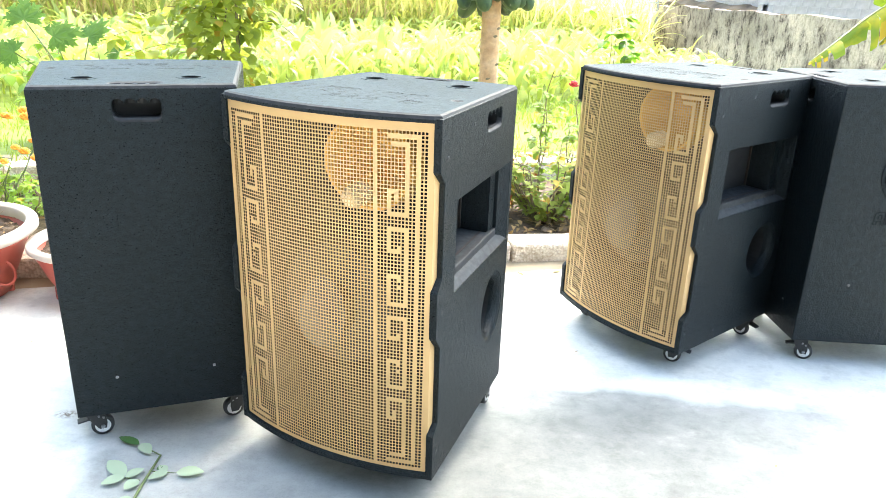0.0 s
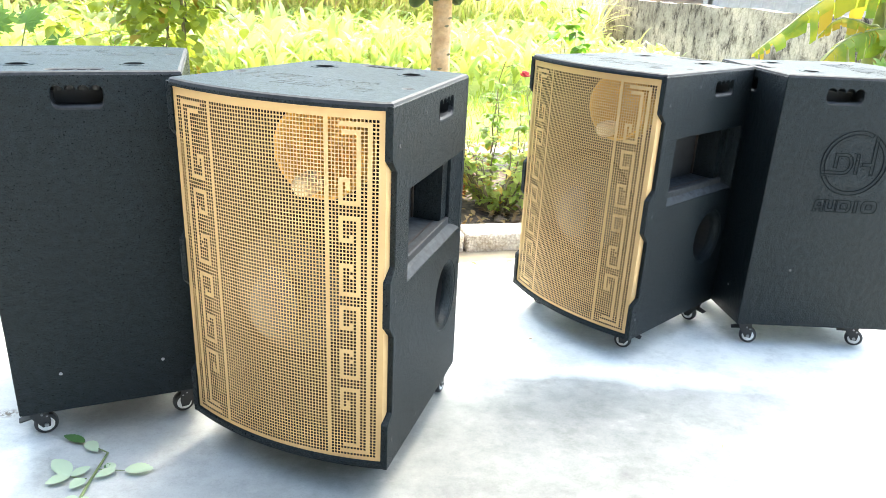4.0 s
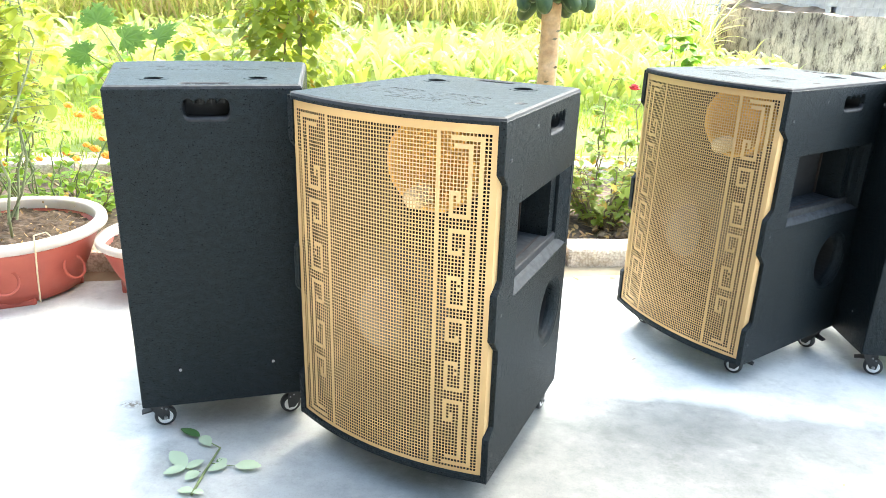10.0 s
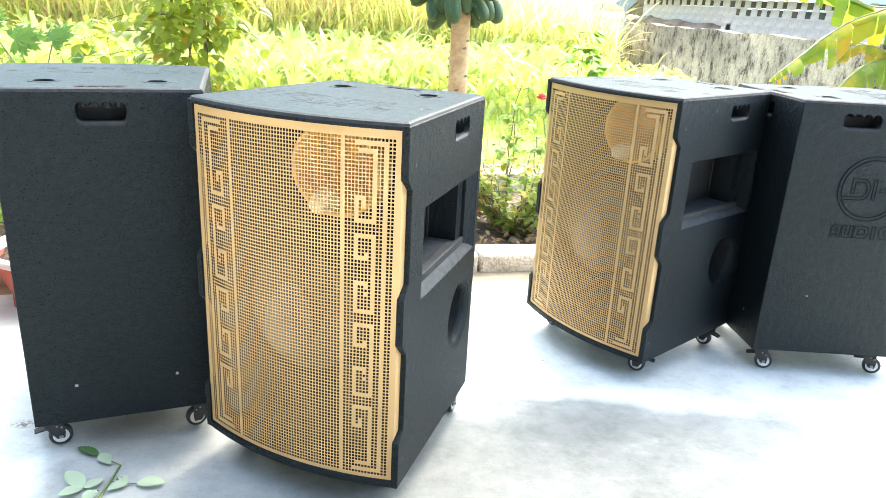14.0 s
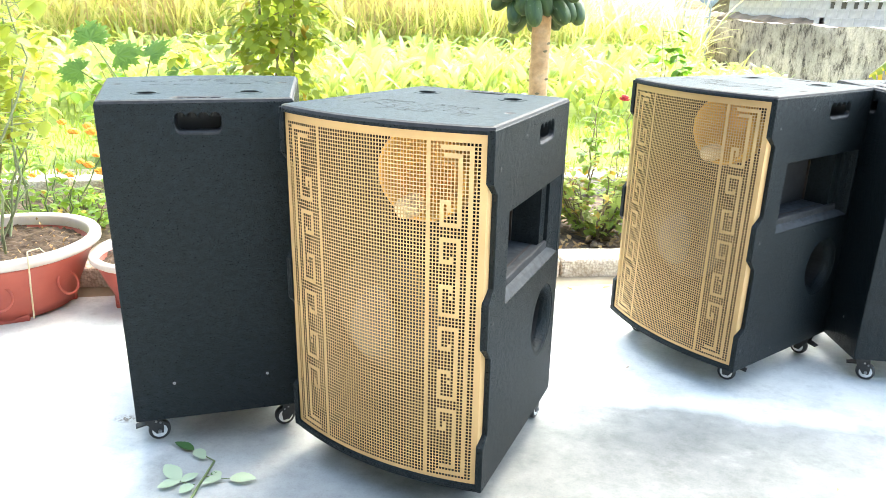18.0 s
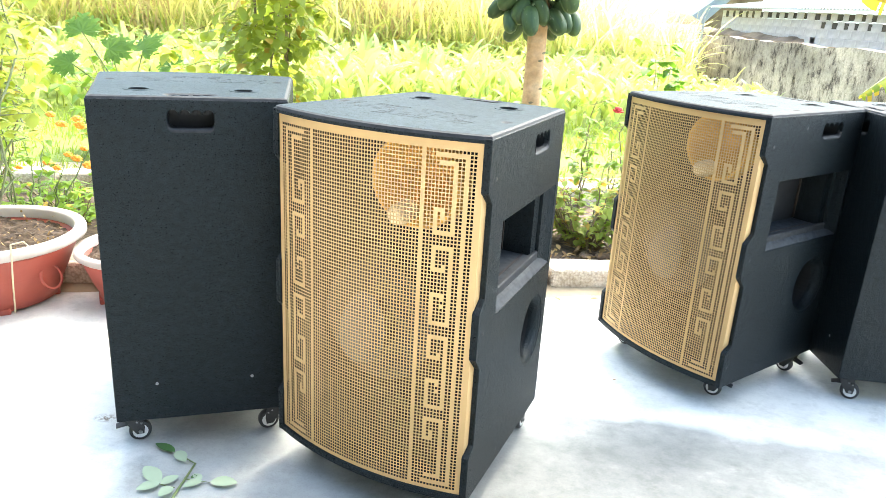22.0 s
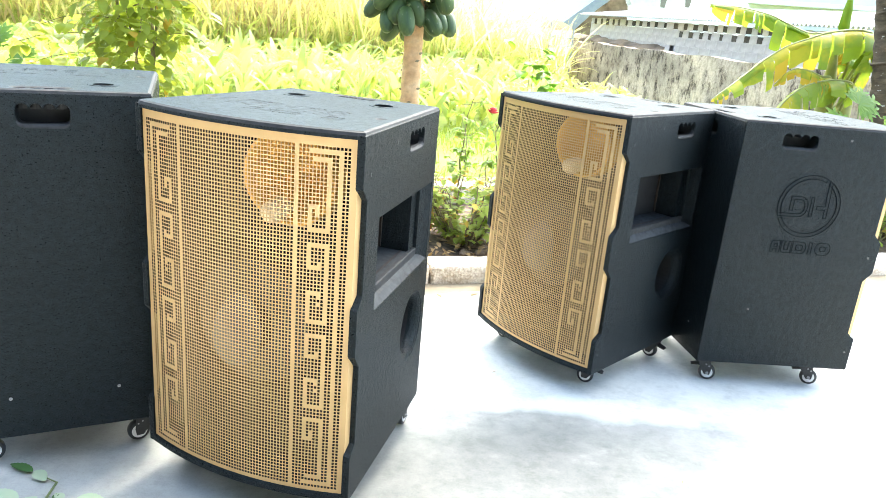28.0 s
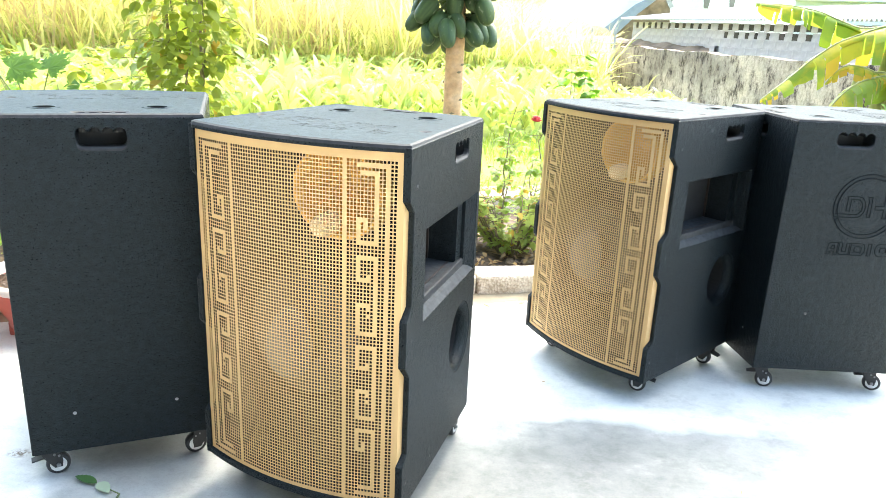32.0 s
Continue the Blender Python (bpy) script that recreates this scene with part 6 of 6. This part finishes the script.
def sprig():
    t = thing("cut_rose_sprig", pose(-0.72, 1.69, FLOOR), "cut green rose sprig lying on the concrete", "sprig")
    pale = leafy("cut_leaf", (0.38, 0.47, 0.30), (0.54, 0.61, 0.44), (0.25, 0.35, 0.12), 8, 0.15, 0.4)
    deep = leafy("cut_leaf_face", (0.05, 0.12, 0.04), (0.10, 0.19, 0.06), (0.2, 0.3, 0.08), 8, 0.15, 0.35)
    for name, line, r0, r1 in (("stem", ((0.017, -0.085), (0.008, 0.0), (0.004, 0.06), (0.0, 0.121)), 0.0042, 0.0030), ("twig", ((0.0, 0.121), (-0.03, 0.135), (-0.081, 0.158)), 0.0020, 0.0014), ("twig", ((-0.005, 0.009), (-0.030, 0.010), (-0.052, 0.016)), 0.0015, 0.0011), ("twig", ((0.004, 0.05), (0.040, 0.048), (0.078, 0.050)), 0.0015, 0.0010), ("thorn", ((0.004, 0.055), (0.010, 0.062)), 0.0016, 0.0004), ("thorn", ((0.009, -0.02), (0.003, -0.014)), 0.0016, 0.0004)):
        w = Cloud()
        w.stem([Vector((x, y, 0.008)) for x, y in line], r0, r1, 6)
        w.done(name, GREEN_STEM, t, "", kind="")
    leaves = (((-0.081, 0.158), (-0.155, 0.184), 0.40, deep), ((-0.078, 0.162), (-0.029, 0.119), 0.56, pale), ((-0.052, 0.017), (-0.128, 0.074), 0.50, pale), ((-0.051, 0.015), (-0.097, -0.024), 0.66, pale), ((-0.047, 0.012), (-0.016, 0.054), 0.62, pale), ((-0.009, 0.007), (-0.026, -0.036), 0.80, pale), ((0.054, 0.051), (0.016, 0.012), 0.62, pale), ((0.050, 0.052), (0.020, 0.072), 0.70, pale), ((0.022, 0.052), (0.030, 0.074), 0.6, deep), ((0.078, 0.050), (0.152, 0.059), 0.62, pale), ((0.016, -0.074), (-0.026, -0.079), 0.75, pale), ((0.015, -0.075), (0.046, -0.074), 0.8, pale))
    for k, (a, b, wide, mat) in enumerate(leaves):
        d = Vector(b) - Vector(a)
        part("leaf", serrated(d.length, d.length * wide, 7 + k % 3), mat, t, "pale green leaf underside" if mat is pale else "dark green leaf", pose(*a, 0.011, 4 * math.sin(k * 2.1), -3, math.degrees(math.atan2(d.y, d.x))), True)


sprig()


# ---------------------------------------------------------------- litter in the bed
STONE = plain("bed_stone", (0.15, 0.10, 0.062), (0.29, 0.205, 0.135), 20, 0.9, bumpy=0.5)
DRY = leafy("dead_leaf", (0.16, 0.09, 0.04), (0.42, 0.28, 0.12), (0.3, 0.18, 0.06), 6, 0.2)


def bed_stones():
    me = []
    for k in range(4):
        bm = bmesh.new()
        bmesh.ops.create_icosphere(bm, subdivisions=2, radius=1)
        for v in bm.verts:
            v.co *= 1 + 0.55 * noise.noise(v.co * 1.6 + Vector((k * 5, 0, 0)))
            v.co.z *= 0.6
        m = bpy.data.meshes.new("stone")
        bm.to_mesh(m), bm.free()
        m.materials.append(STONE)
        me.append(m)
    for k in range(130):
        x = rng.uniform(-0.2, 1.2) if k < 95 else rng.uniform(2.4, 3.8)
        y = kerb_y(x, rng.uniform(0.24, 0.65))
        r = rng.uniform(0.007, 0.024)
        ob = link_mesh("bed_stone", me[k % 4], None, None, "", pose(x, y, 0.02 + r * 0.2, 0, 0, rng.uniform(0, 360)) @ Matrix.Diagonal((r * 1.3, r, r, 1)))
        tagged(ob, "small pale stone lying on the bed soil", "stone", "stones in the flower bed")


bed_stones()
lit = Cloud()
for k in range(420):
    x = rng.uniform(-0.4, 1.3) if k < 280 else rng.uniform(2.3, 4.0) if k < 350 else rng.uniform(-2.4, -1.2)
    y = kerb_y(x, rng.uniform(0.2, 1.2))
    lit.leaf(Vector((x, y, 0.035 + rng.uniform(0, 0.02))), (rng.uniform(-1, 1), rng.uniform(-1, 1), rng.uniform(-0.1, 0.3)), (0, 0, 1), rng.uniform(0.03, 0.07), rng.uniform(0.015, 0.035), 0.5, rng.uniform(-0.4, 0.4))
tagged(lit.done("leaf_litter", DRY), "dry brown leaf litter on the bed soil", "leaves", "", "stuff")
for (cx, cy), r, z in (((-2.10, 2.76), 0.31, 0.245), ((-1.46, 2.93), 0.20, 0.18)):
    pot_bits = Cloud()
    for k in range(90):
        a, q = rng.uniform(0, 6.28), r * math.sqrt(rng.random())
        pot_bits.leaf(Vector((cx + q * math.cos(a), cy + q * math.sin(a), z + rng.uniform(-0.01, 0.015))), (rng.uniform(-1, 1), rng.uniform(-1, 1), rng.uniform(0, 0.5)), (0, 0, 1), rng.uniform(0.012, 0.03), rng.uniform(0.005, 0.012), 0.4, rng.uniform(-0.4, 0.4))
    tagged(pot_bits.done("pot_litter", DRY), "dry brown leaf scraps on the potting soil", "leaves", "", "stuff")
drift = bmesh.new()
rows = []
for k in range(90):
    x = -3.0 + 7.0 * k / 89
    w = 0.05 + 0.10 * max(0.0, noise.noise((x * 2.3, 0.0, 5.0)) + 0.35) + 0.02 * noise.noise((x * 11, 1.0, 5.0))
    rows.append([drift.verts.new((x, kerb_y(x, off), FLOOR + z)) for off, z in ((0.03, 0.016), (-w * 0.4, 0.009), (-w, 0.0005))])
for a, b in zip(rows, rows[1:]):
    for j in range(2):
        drift.faces.new((a[j], a[j + 1], b[j + 1], b[j]))
tagged(part("sand_drift", drift, SAND, None, "", None, True), "tan sand washed against the foot of the kerb", "sand", "", "stuff")
bits = Cloud()
for x, y, l in ((0.52, 2.62, 0.02), (-0.2, 3.2, 0.03), (0.34, 3.36, 0.05), (0.48, 3.42, 0.06), (0.22, 3.30, 0.04), (1.05, 2.0, 0.015), (-1.5, 2.4, 0.02)):
    bits.leaf(Vector((x, y, FLOOR + 0.004)), (rng.uniform(-1, 1), rng.uniform(-1, 1), 0.05), (0, 0, 1), l, l * 0.35, 0.3, 0.1)
tagged(bits.done("patio_litter", DRY), "dry leaf scraps scattered on the concrete", "leaves", "", "stuff")
shrub("bed_shrub", (3.55, 4.95, 0.02), "leafy green shrub in the flower bed", 14, 0.07, GREEN, 0.42, 0.95, 12)
shrub("bed_shrub", (2.45, 4.55, 0.02), "leafy green shrub in the flower bed", 10, 0.06, ROSE_LEAF, 0.25, 0.40, 10)
shrub("bed_shrub", (-3.0, 3.7, 0.02), "leafy green shrub in the flower bed", 12, 0.08, GREEN, 0.45, 1.2, 14)
